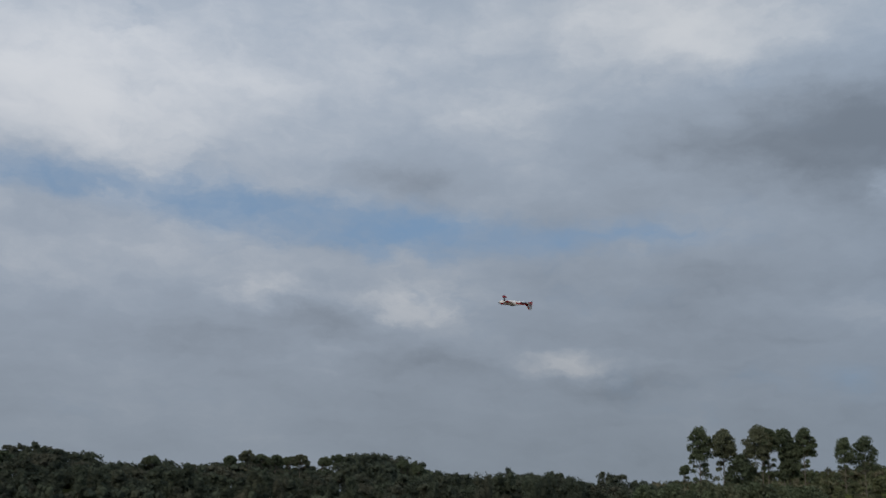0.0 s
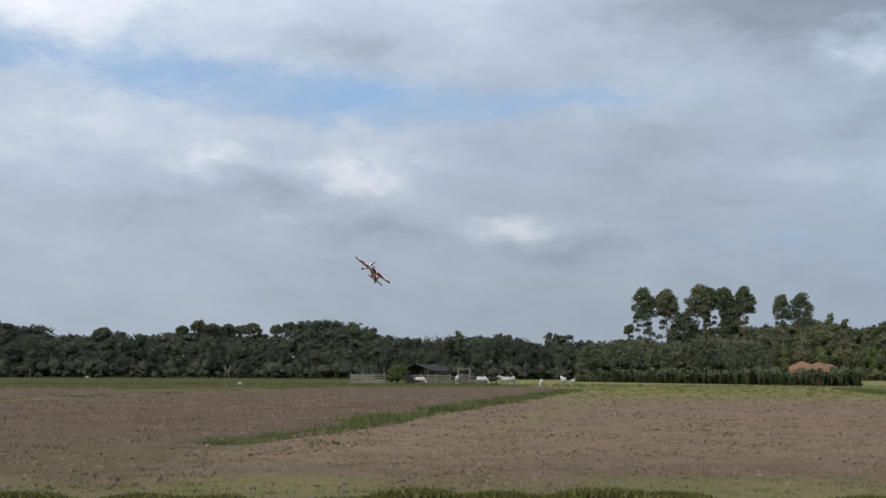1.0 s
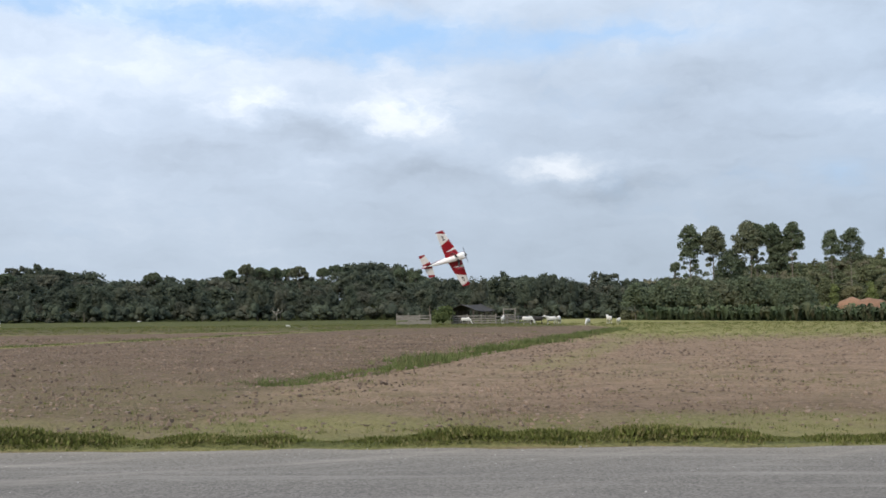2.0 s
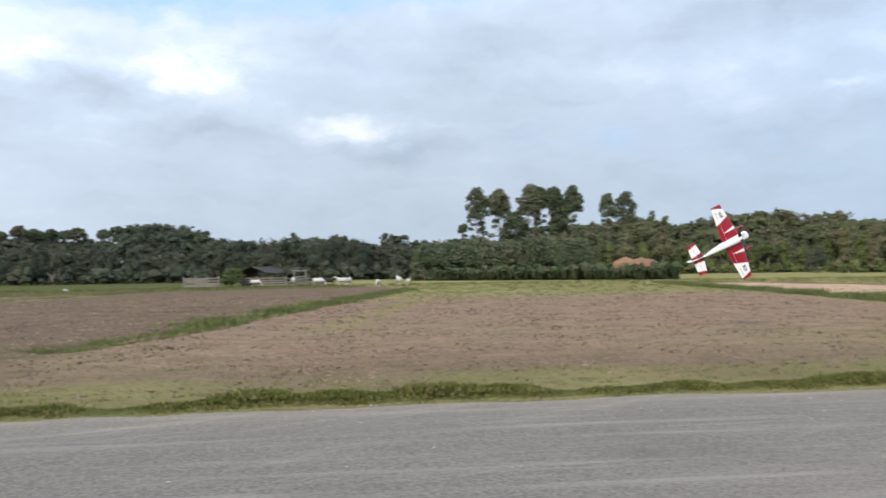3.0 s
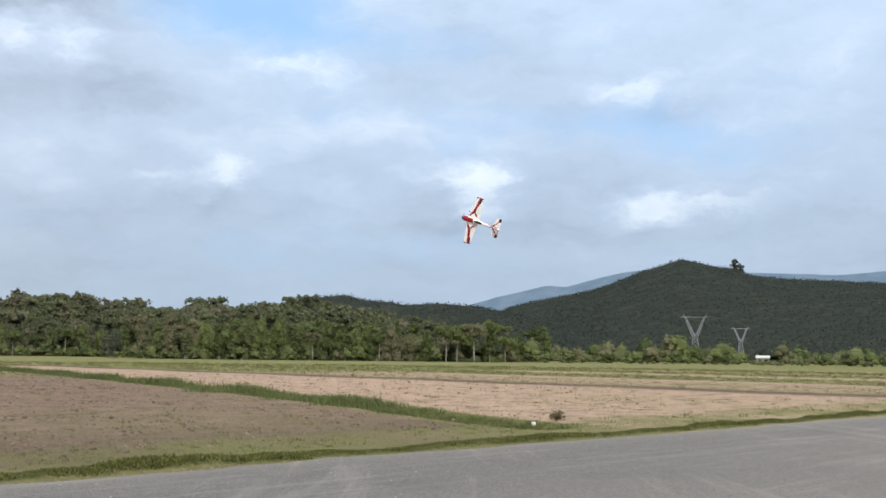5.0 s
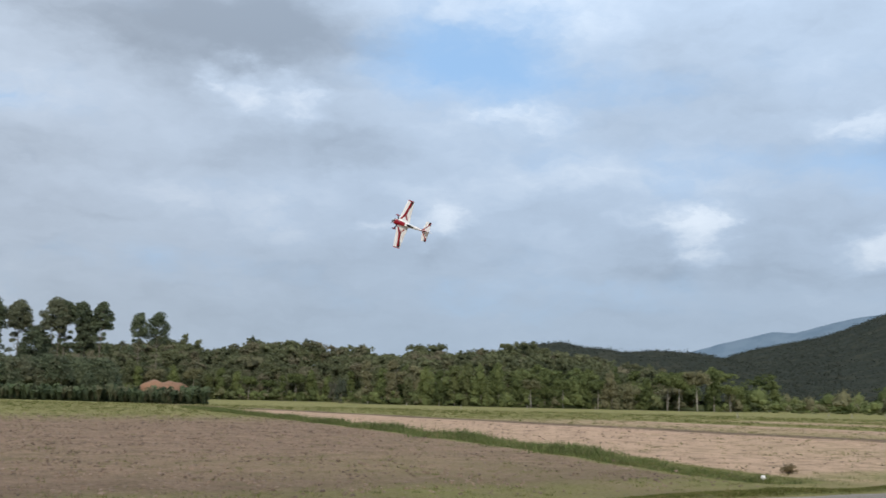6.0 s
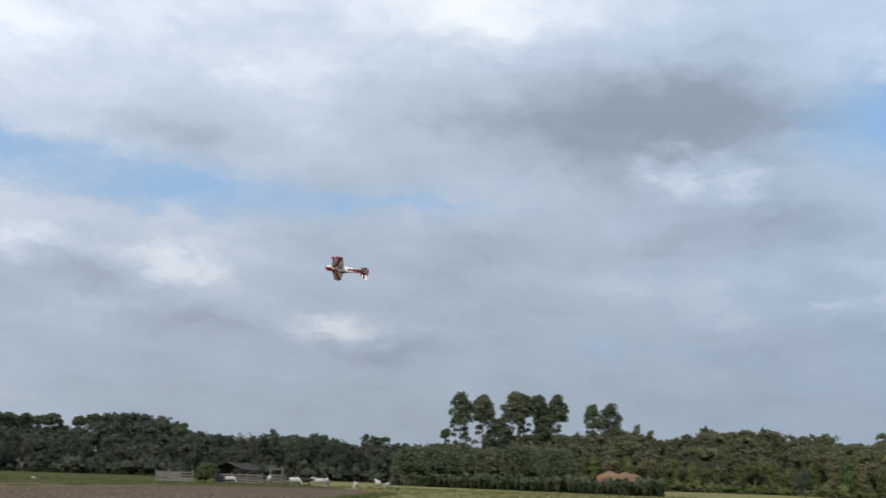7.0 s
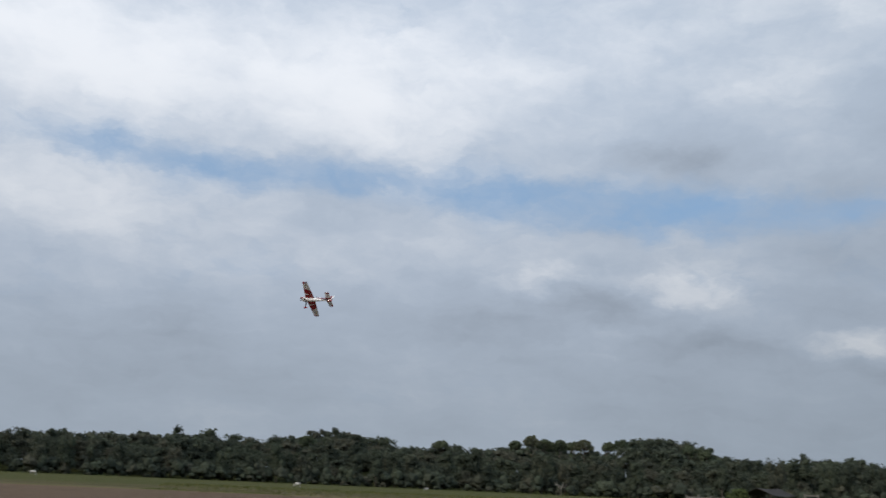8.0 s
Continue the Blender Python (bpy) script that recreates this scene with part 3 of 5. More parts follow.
def ico():
    global ICO_V, ICO_F
    if ICO_V is None:
        bm = bmesh.new()
        bmesh.ops.create_icosphere(bm, subdivisions=1, radius=1.0)
        bm.verts.ensure_lookup_table()
        ICO_V = np.array([v.co[:] for v in bm.verts])
        ICO_F = np.array([[v.index for v in f.verts] for f in bm.faces])
        bm.free()
    return ICO_V, ICO_F


def sprays(rng, lobes, count, size, gap=0.0):
    """Leaf sprays over lumpy lobes (centre x, y, z, radii across and high): triangles in all directions, with dark hearts behind."""
    v0, f0 = ico()
    verts, faces, base = [], [], 0
    area = np.array([l[3] * l[3] + l[3] * l[4] for l in lobes])
    heart = sorted(l[3] for l in lobes)[len(lobes) // 2 if len(lobes) > 8 else 0]
    for l, n in zip(lobes, rng.multinomial(count, area / area.sum())):
        c, rad = np.array(l[:3]), np.array([l[3], l[3], l[4]])
        if l[3] >= heart:
            lump = 0.60 + 0.25 * rng.random(len(v0))
            verts.append(v0 * lump[:, None] * rad * (1 - gap) + c)
            faces.append(f0 + base)
            base += len(v0)
        d = rng.normal(size=(n, 3))
        d /= np.linalg.norm(d, axis=1)[:, None]
        d[:, 2] = np.where(d[:, 2] < -0.6, -d[:, 2], d[:, 2])
        p = c + d * rad * (0.60 + 0.62 * rng.random((n, 1)) ** 1.3)
        s = size * (0.45 + 1.1 * rng.random((n, 1)))
        a = rng.normal(size=(n, 3)) + d * 0.3
        a /= np.linalg.norm(a, axis=1)[:, None]
        b = np.cross(a, rng.normal(size=(n, 3)))
        b /= np.linalg.norm(b, axis=1)[:, None]
        tri = np.stack([p + a * s, p - a * s * 0.5 + b * s * 0.75, p - a * s * 0.5 - b * s * 0.75], 1)
        verts.append(tri.reshape(-1, 3))
        faces.append(np.arange(3 * n).reshape(-1, 3) + base)
        base += 3 * n
    return np.concatenate(verts), np.concatenate(faces)


def ragged_lobes(rng, h, w, form):
    """A forest crown of many uneven clumps. form: dome, column, flat or draped."""
    out = [(0, 0, h * 0.55, w * 0.42, h * 0.30)] if form != "flat" else [(0, 0, h * 0.74, w * 0.45, h * 0.12)]
    for k in range(15):
        u = rng.uniform(0, 6.28)
        if form == "dome":
            q = rng.uniform(0.25, 0.93)
            reach = w * 0.70 * math.sqrt(max(0.05, 1 - ((q - 0.45) / 0.52) ** 2))
        elif form == "column":
            q = rng.uniform(0.2, 0.95)
            reach = w * 0.42 * (1.15 - 0.6 * q)
        elif form == "flat":
            q = rng.uniform(0.62, 0.93)
            reach = w * 0.85
        else:
            q = rng.uniform(0.05, 0.92)
            reach = w * (0.66 - 0.32 * q)
        d = reach * rng.uniform(0.45, 1.0)
        size = w * rng.uniform(0.20, 0.38)
        out.append((d * math.cos(u), d * math.sin(u), h * q, size, size * rng.uniform(0.55, 1.0) if form != "draped" else size * rng.uniform(0.9, 1.7)))
    return out


def broad_lobes(rng, h, w, low=0.2, lobes=9):
    """A wide crown of several lobes."""
    out = [(0, 0, h * 0.62, w * 0.62, h * (0.42 - low * 0.3))]
    for k in range(lobes):
        a, r = rng.uniform(0, 6.28), w * rng.uniform(0.3, 0.62)
        out.append((r * math.cos(a), r * math.sin(a), h * rng.uniform(0.16 + low * 0.5, 0.76), w * rng.uniform(0.28, 0.46), h * rng.uniform(0.13, 0.22)))
    return out


def trunk_mesh(name, rng, h, r, mat, limbs=4, bare=0.5):
    bm = bmesh.new()
    lean = rng.normal(0, 0.03, 2)
    pts = [(lean[0] * z * k, lean[1] * z * k, z - 0.3) for k, z in ((1, 0), (1, h * 0.25), (1.4, h * 0.5), (1.2, h * 0.8), (1, h))]
    tube_bm(bm, pts, [r * 1.25, r, r * 0.8, r * 0.5, r * 0.2], 7)
    for k in range(limbs):
        z = h * rng.uniform(bare, 0.85)
        a, reach = rng.uniform(0, 6.28), h * rng.uniform(0.1, 0.2)
        s = Vector((lean[0] * z, lean[1] * z, z - 0.3))
        tube_bm(bm, [s, s + Vector((math.cos(a) * reach * 0.5, math.sin(a) * reach * 0.5, reach * 0.5)), s + Vector((math.cos(a) * reach, math.sin(a) * reach, reach * 1.2))], [r * 0.4, r * 0.3, r * 0.12], 5)
    return bm_mesh(name, bm, mat, True)


def crown_mesh(name, rng, lobes, count, size, mat, gap=0.0):
    v, f = sprays(rng, lobes, count, size, gap)
    data = mesh(name, v, f, mat)
    set_tint(data, np.zeros(len(v)))
    return data


def wood_edge(a):
    """Distance of the foot of the woods at a bearing."""
    return np.interp(a, [-60, -36, -22, -8, 0, 10, 14, 20, 26, 31.5, 33, 40, 52, 54, 57, 70, 90],
                     [285, 290, 300, 300, 290, 285, 300, 330, 335, 330, 268, 262, 272, 300, 470, 480, 480])


def scatter(seed, a0, a1, r0, r1, step, edge_min=0.0):
    """Jittered plan positions in a sector behind the foot of the woods."""
    rng = np.random.default_rng(seed)
    out = []
    r = r0
    while r < r1:
        n = max(1, int(r * (a1 - a0) * DEG / step))
        for k in range(n):
            a = a0 + (a1 - a0) * (k + rng.uniform(0.1, 0.9)) / n
            rr = r + rng.uniform(-0.5, 0.5) * step
            if rr > wood_edge(a) + edge_min:
                out.append((*at(a, rr), a, rr))
        r += step * 0.9
    return out


def joined_wood(name, label, spots, kinds, mat, seed, scale_of, back=None):
    """Many trees in one mesh, each with its own tint."""
    rng = np.random.default_rng(seed)
    verts, faces, tints, base = [], [], [], 0
    for x, y, a, r in spots:
        pool = back if back and r > wood_edge(a) + 34 else kinds
        v, f = pool[rng.integers(len(pool))]
        s = scale_of(rng, a, r)
        turn = rng.uniform(0, 6.28)
        c, q = math.cos(turn), math.sin(turn)
        z = float(land(x, y))
        w = v * np.array([s * rng.uniform(1.0, 1.35), s * rng.uniform(1.0, 1.35), s])
        verts.append(np.stack([w[:, 0] * c - w[:, 1] * q + x, w[:, 0] * q + w[:, 1] * c + y, w[:, 2] + z - 0.4], -1))
        faces.append(f + base)
        tints.append(np.full(len(v), rng.random()))
        base += len(v)
    data = mesh(name, np.concatenate(verts), np.concatenate(faces), mat)
    set_tint(data, np.concatenate(tints))
    return tagged(new(name, data), label, "woodland", kind="stuff")


def canopy_sheet(name, label, a0, a1, r0, r1, step, mat, seed, high, sprays_each=3, clear=None):
    """A closed far canopy: a rough sheet of crowns over the ground, broken up by leaf sprays."""
    rng = np.random.default_rng(seed)
    na, nr = int((r0 + r1) / 2 * (a1 - a0) * DEG / step), int((r1 - r0) / step)
    a, r = np.meshgrid(np.linspace(a0, a1, na), np.linspace(r0, r1, nr))
    a = a + rng.uniform(-0.4, 0.4, a.shape) * (a1 - a0) / na
    r = r + rng.uniform(-0.4, 0.4, r.shape) * step
    x, y = r * np.sin(a * DEG), r * np.cos(a * DEG)
    crown = rng.random(a.shape) ** 1.5 + 0.5 * rough_noise(x * 0.12, y * 0.12, seed)
    lift = high * np.clip(0.65 + 0.32 * crown, 0.3, 1.5)
    if clear is not None:
        lift = lift * clear(a, r)
    v = np.stack([x, y, land(x, y) + lift], -1).reshape(-1, 3)
    f = grid_faces(na, nr)
    n = len(v) * sprays_each
    p = v[rng.integers(len(v), size=n)] + rng.normal(0, 1, (n, 3)) * np.array([step * 0.5, step * 0.5, high * 0.20])
    s = rng.uniform(0.35, 1.0, (n, 1)) * step * 0.25
    d = rng.normal(size=(n, 3))
    d /= np.linalg.norm(d, axis=1)[:, None]
    b = np.cross(d, rng.normal(size=(n, 3)))
    b /= np.linalg.norm(b, axis=1)[:, None]
    tri = np.stack([p + d * s, p - d * s * 0.5 + b * s * 0.8, p - d * s * 0.5 - b * s * 0.8], 1).reshape(-1, 3)
    faces = f.tolist() + (np.arange(3 * n).reshape(-1, 3) + len(v)).tolist()
    data = mesh(name, np.concatenate([v, tri]), faces, mat)
    patch = 0.45 + 0.3 * rough_noise(x * 0.05, y * 0.05, seed + 1).ravel()
    set_tint(data, np.concatenate([patch, np.repeat(rng.uniform(0.2, 0.8, n), 3)]))
    return tagged(new(name, data), label, "woodland", kind="stuff")


def build_woods():
    rng = np.random.default_rng(21)
    forms = ((10, 4.2, "dome"), (11, 4.6, "dome"), (9, 4.6, "draped"), (11.6, 3.4, "column"), (10.5, 5.0, "flat"), (8.5, 4.0, "draped"), (9.5, 5.2, "dome"), (12.2, 3.6, "flat"), (10.4, 3.0, "column"))
    kinds = [sprays(rng, ragged_lobes(rng, *k), 1050, 0.26) for k in forms]
    back = [sprays(rng, ragged_lobes(rng, *k), 320, 0.46) for k in forms if k[2] != "draped"]
    small = [sprays(rng, broad_lobes(rng, h, w, low, 5), 80, 0.66) for h, w, low in ((11, 5.6, 0.1), (12.5, 5.2, 0.2), (10, 6.0, 0.0), (9, 5.0, 0.0))]

    def near_scale(g, a, r):
        return g.uniform(0.72, 1.06) * (1.16 if g.random() < 0.06 else 1.0)

    west = scatter(31, -52, 14, 296, 412, 6.8, 7)
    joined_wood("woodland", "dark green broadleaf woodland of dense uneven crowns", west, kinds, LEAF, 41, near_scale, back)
    mid = scatter(32, 12, 33, 300, 450, 6.2, 6)
    joined_wood("woodland", "olive green wooded hill with mixed crowns", mid, kinds, LEAF_OLIVE, 42, near_scale, back)
    east = scatter(33, 33, 55, 268, 400, 6.4, 6)
    front = [s for s in east if s[3] < wood_edge(s[2]) + 26]
    behind = [s for s in east if s[3] >= wood_edge(s[2]) + 26 and s[2] < 50]
    joined_wood("woodland", "green woodland edge with pale trunks, sunlight painted into its leaves", front, kinds, LEAF_WARM_LIT, 43, near_scale, back)
    joined_wood("woodland", "olive green wooded rise behind the trees with painted sunlight", behind, kinds, LEAF_OLIVE, 49, near_scale, back)
    canopy_sheet("woodland", "dark wooded ridge beyond the valley, haze and shade painted in its leaves", 35, 58, 560, 830, 3.4, LEAF_FAR_SHADED, 44, 4.5, 6)

    def cleared(a, r):
        return np.where(((a > 61.4) & (a < 64.4) & (r < 575)) | ((a > 64.0) & (a < 66.3) & (r < 650)), 0.25, 1.0)

    # no cloud shadow is cast on the hill; its leaf colour is darkened instead
    canopy_sheet("woodland", "dark wooded hill, cloud shadow painted into its leaves", 49, 82, 480, 985, 3.4, LEAF_FAR_SHADED, 45, 4.0, 6, cleared)
    skirt = []
    g = np.random.default_rng(37)
    for k in range(620):
        a = g.uniform(-46, 55)
        skirt.append((*at(a, float(wood_edge(a)) + g.uniform(-4, 3)), a, 300))
    west_skirt = [s for s in skirt if s[2] < 14]
    east_skirt = [s for s in skirt if s[2] >= 20 and (s[2] < 37 or g.random() < 0.3)]
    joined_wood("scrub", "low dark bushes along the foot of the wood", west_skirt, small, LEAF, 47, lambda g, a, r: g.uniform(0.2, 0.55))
    joined_wood("scrub", "low light green bushes along the foot of the wood", east_skirt, small, LEAF_WARM_LIT, 48, lambda g, a, r: g.uniform(0.18, 0.42))
    scrub = scatter(36, 52.5, 82, 285, 480, 6.5, -200)
    joined_wood("scrub", "low olive scrub at the foot of the hill", scrub, small, LEAF_WARM_LIT, 46, lambda g, a, r: (0.15 if 65.4 < a < 67.2 else g.uniform(0.2, 0.42) * (1.8 if g.random() < 0.12 else 1)))


def build_edge_trees():
    """The trees that stand singly along the foot of the woods."""
    rng = np.random.default_rng(51)
    makes = []
    for h, w, form, mat, bark in ((9.5, 3.9, "dome", LEAF, BARK), (11, 4.3, "draped", LEAF, BARK), (8, 4.2, "dome", LEAF, BARK),
                                  (10.5, 3.2, "column", LEAF_WARM_LIT, BARK_PALE), (9.5, 4.0, "flat", LEAF_WARM_LIT, BARK_PALE), (8.5, 3.6, "draped", LEAF_WARM_LIT, BARK)):
        makes.append((trunk_mesh("trunk", rng, h * 0.85, 0.09 + 0.007 * h, bark, 5, 0.3), crown_mesh("crown", rng, ragged_lobes(rng, h, w, form), 1500, 0.26, mat)))

    def plant(a, r, which, s, label):
        x, y = at(a, r)
        root = thing("tree", label, "tree", pose(x, y, float(land(x, y)) - 0.1, 0, 0, rng.uniform(0, 360)), "trees along the woodland edge")
        root.scale = (s, s, s * rng.uniform(0.92, 1.1))
        part("trunk", makes[which][0], root)
        part("crown", makes[which][1], root)

    a = -44.0
    while a < 12.5:
        plant(a, float(wood_edge(a)) + rng.uniform(-3, 5), int(rng.integers(3)), rng.uniform(0.62, 1.05), "dark green rounded broadleaf tree at the field's edge")
        a += rng.uniform(1.0, 1.7)
    a = 21.0
    while a < 54:
        plant(a, float(wood_edge(a)) + rng.uniform(-2, 4), 3 + int(rng.integers(3)), rng.uniform(0.68, 1.08), "light green slender tree with a pale trunk")
        a += rng.uniform(0.55, 1.05)
    # a big tree alone on the hill's shoulder, and two before the wood
    plant(64.9, 945, 0, 1.25, "large round tree standing out on the hill's shoulder")
    plant(65.25, 950, 2, 1.3, "large round tree standing out on the hill's shoulder")
    plant(31.7, 272, 1, 0.55, "small dark draped tree before the wood")
    plant(31.3, 285, 1, 0.5, "small dark draped tree before the wood")


def gum_tree(x, y, h, wide, deep, seed, label, mat=None, tufts=16, low=2, plump=0.19, gap=0.25):
    """A tall gum: a bare pale trunk, and many small tufts on rising limbs in a crown wide across and deep from the top."""
    rng = np.random.default_rng(seed)
    root = thing("gum_tree", label, "tree", pose(x, y, float(land(x, y))), "tall gum trees")
    h = h - float(land(x, y))
    bm = bmesh.new()
    bend = rng.normal(0, 0.3, 2)
    stem = [Vector((bend[0] * math.sin(k * 2.2), bend[1] * math.sin(k * 1.7), h * k - 0.3)) for k in (0, 0.2, 0.4, 0.6, 0.8, 0.95)]
    tube_bm(bm, stem, [0.15, 0.13, 0.11, 0.09, 0.06, 0.03], 8)
    lobes = []
    low += 4
    for k in range(tufts + low):
        if k < tufts:
            q = (k + 0.5) / tufts  # from the top down
            z = h - 0.5 - q * (deep - 1.0)
            ring = wide / 2 * math.sin(math.pi * (0.08 + 0.58 * q ** 0.75))
        else:
            z, ring = h - deep - rng.uniform(-0.5, 4.5), wide * 0.42
        u = k * 2.4 + rng.uniform(-0.5, 0.5)
        r = rng.uniform(0.75, 1.15) * (plump * wide + 0.12) * (1.0 if k < tufts else 0.6)
        d = max(0.0, ring - r * 0.6) * rng.uniform(0.55, 1.05)
        tip = Vector((d * math.cos(u), d * math.sin(u), z))
        base = stem[3].lerp(stem[5], min(1, max(0, (z - 2.0 - stem[3].z) / max(0.1, stem[5].z - stem[3].z)))) if z > stem[3].z + 1 else Vector((0, 0, max(1.0, z - 2.0)))
        tube_bm(bm, [base, base.lerp(tip, 0.55) + Vector((0, 0, -0.25)), tip], [0.07, 0.05, 0.025], 5)
        lobes.append((tip.x, tip.y, tip.z, r, r * rng.uniform(0.7, 0.95)))
    part("trunk", bm_mesh("trunk", bm, BARK, True), root, "slim grey-brown bare trunk")
    part("crown", crown_mesh("crown", rng, lobes, 4200, 0.24, mat or LEAF_GUM, gap), root)


def build_gums():
    G = 232.0  # distance of the row

    def place(a):
        return at(a, G)

    dark = "tall gum tree with a rounded dark crown and bare trunk"
    gum_tree(*place(13.75), 20.2, 5.3, 7.2, 1, dark, None, 16, 5)
    gum_tree(*place(14.95), 20.0, 5.6, 6.2, 2, dark, None, 16, 3)
    gum_tree(*place(16.75), 20.6, 6.4, 6.6, 3, dark, None, 18, 4)
    gum_tree(*place(17.25), 20.3, 4.4, 5.4, 10, dark, None, 13, 3)
    gum_tree(*place(18.0), 20.4, 4.5, 5.6, 4, dark, None, 14, 3)
    gum_tree(*place(18.25), 16.5, 5.0, 6.6, 11, "gum tree with drooping tufts among taller ones", None, 15, 3)
    gum_tree(*place(19.0), 20.5, 4.8, 6.4, 5, dark, None, 15, 3)
    gum_tree(*place(15.85), 14.6, 7.0, 7.4, 6, "shorter gum tree with a broad dark crown", None, 20, 2)
    gum_tree(*at(20.92, 345), 26.5, 7.0, 8.3, 7, "gum tree with a pointed crown above the wood", None, 14, 2)
    gum_tree(*at(21.9, 345), 26.5, 8.0, 7.4, 8, "gum tree with a rounded crown above the wood", None, 15, 2)
    gum_tree(*place(13.0), 12.4, 2.4, 2.2, 9, "thin young gum tree with a small crown", None, 5, 2)
    # open-crowned trees that rise over the western wood
    for k, (a, r, top) in enumerate([(-11.3, 352, 2.45), (-10.4, 350, 2.76), (-9.7, 356, 2.55), (-8.9, 352, 2.6), (-8.2, 360, 2.5), (-7.6, 354, 2.62), (-6.3, 350, 2.55), (-5.6, 352, 2.72), (-2.0, 356, 2.5), (-1.2, 350, 2.3), (-15.3, 345, 2.28), (-22.6, 345, 2.2)]):
        x, y = at(a, r)
        h = r * math.tan(top * DEG) + EYE
        gum_tree(x, y, h, 5.2 + 0.9 * (k % 3), 3.2 + 0.7 * (k % 2), 20 + k, "open-crowned tree rising over the dark wood", LEAF_GUM, 22, 4, 0.10, 0.6)
    # young trees with thin pale stems in front of the wood
    rng = np.random.default_rng(61)
    stem = trunk_mesh("trunk", rng, 7.0, 0.055, BARK_PALE, 3, 0.5)
    tops = [crown_mesh("crown", rng, [(0, 0, 6.2, 1.7, 1.8), (0.9, 0.3, 4.6, 1.5, 1.3), (-0.9, -0.2, 4.2, 1.4, 1.3), (0.2, -0.5, 7.2, 1.1, 1.0)], 620, 0.27, LEAF_GUM, 0.15) for k in range(3)]
    for k in range(84):
        a = 10.5 + 9.4 * (k + rng.uniform(0, 1)) / 84
        x, y = at(a, rng.uniform(217, 231))
        s = rng.uniform(0.6, 1.05)
        root = thing("sapling", "thin grey-green sapling with a pale stem", "tree", pose(x, y, 0, 0, 0, rng.uniform(0, 360)), "saplings under the gum trees")
        root.scale = (s * 1.15, s * 1.15, s)
        part("trunk", stem, root)
        part("crown", tops[k % 3], root)


def banana_mesh(rng):
    """Broad arching leaves from one foot."""
    verts, faces = [], []
    for k in range(12):
        a, reach, top = rng.uniform(0, 6.28), rng.uniform(0.9, 1.7), rng.uniform(1.6, 3.0)
        u = np.array([math.cos(a), math.sin(a), 0])
        s = np.array([-math.sin(a), math.cos(a), 0])
        base = len(verts)
        for j in range(5):
            q = j / 4
            p = u * reach * q ** 1.3 + np.array([0, 0, 0.5 + top * math.sin(q * 2.1) * 0.95])
            w = 0.34 * math.sin(math.pi * (0.12 + 0.83 * q))
            verts += [p - s * w - [0, 0, 0.08], p, p + s * w - [0, 0, 0.08]]
        for j in range(4):
            b = base + 3 * j
            faces += [(b, b + 1, b + 4, b + 3), (b + 1, b + 2, b + 5, b + 4)]
    data = mesh("leaves", np.array(verts), faces, LEAF_BROAD)
    set_tint(data, np.zeros(len(verts)))
    return data


def build_hedge():
    rng = np.random.default_rng(71)
    leaves = [banana_mesh(rng) for k in range(4)]
    bm = bmesh.new()
    tube_bm(bm, [(0, 0, -0.1), (0.05, 0, 0.9), (0, 0, 1.8)], [0.16, 0.12, 0.08], 7)
    stalk = bm_mesh("stalk", bm, LEAF_BROAD, True)
    n = 130
    for k in range(n):
        q = (k + rng.uniform(0, 1)) / n
        a = 11.2 + 13.4 * q
        r = np.interp(a, [11, 18, 24.7], [212, 180, 163]) + rng.uniform(-1, 7)
        x, y = at(a, r)
        root = thing("banana_plant", "dark green banana plant with broad arching leaves", "plant", pose(x, y, 0, 0, 0, rng.uniform(0, 360)), "banana plants in the hedge")
        s = rng.uniform(0.55, 0.92)
        root.scale = (s, s, s)
        part("stalk", stalk, root)
        part("leaves", leaves[k % 4], root)
    # undergrowth filling the hedge
    spots = []
    for k in range(170):
        a = 10.0 + 14.6 * rng.random()
        spots.append((*at(a, np.interp(a, [11, 18, 24.7], [216, 186, 168]) + rng.uniform(0, 9)), a, 190))
    kinds = [sprays(rng, broad_lobes(rng, 3.0, 1.7, 0.0), 160, 0.34) for k in range(3)]
    joined_wood("undergrowth", "dense dark undergrowth between the banana plants", spots, kinds, LEAF_BROAD, 72, lambda g, a, r: g.uniform(0.5, 0.8))
    # bare clay bank behind
    bm = bmesh.new()
    cx, cy = at(22.4, 214)
    rings = []
    for k in range(18):
        u = k / 17
        w = math.sin(math.pi * u) ** 0.6
        px = cx - 5.5 + 11 * u
        h = (4.1 + 0.35 * math.sin(u * 9) + 0.2 * math.sin(u * 23)) * w ** 0.5 + 0.1
        rings.append([(px, cy - 2 * u * 0 - 3.5 * w - 0.2, -0.3), (px, cy - 2.2 * w, h * 0.55), (px, cy - 0.6, h * 0.92), (px, cy + 1.0, h), (px, cy + 4.5, h * 0.6), (px, cy + 7, -0.3)])
    loft_bm(bm, rings)
    tagged(new("earth_bank", bm_mesh("earth_bank", bm, CLAY, True)), "bare orange-red clay bank behind the hedge", "earth bank")


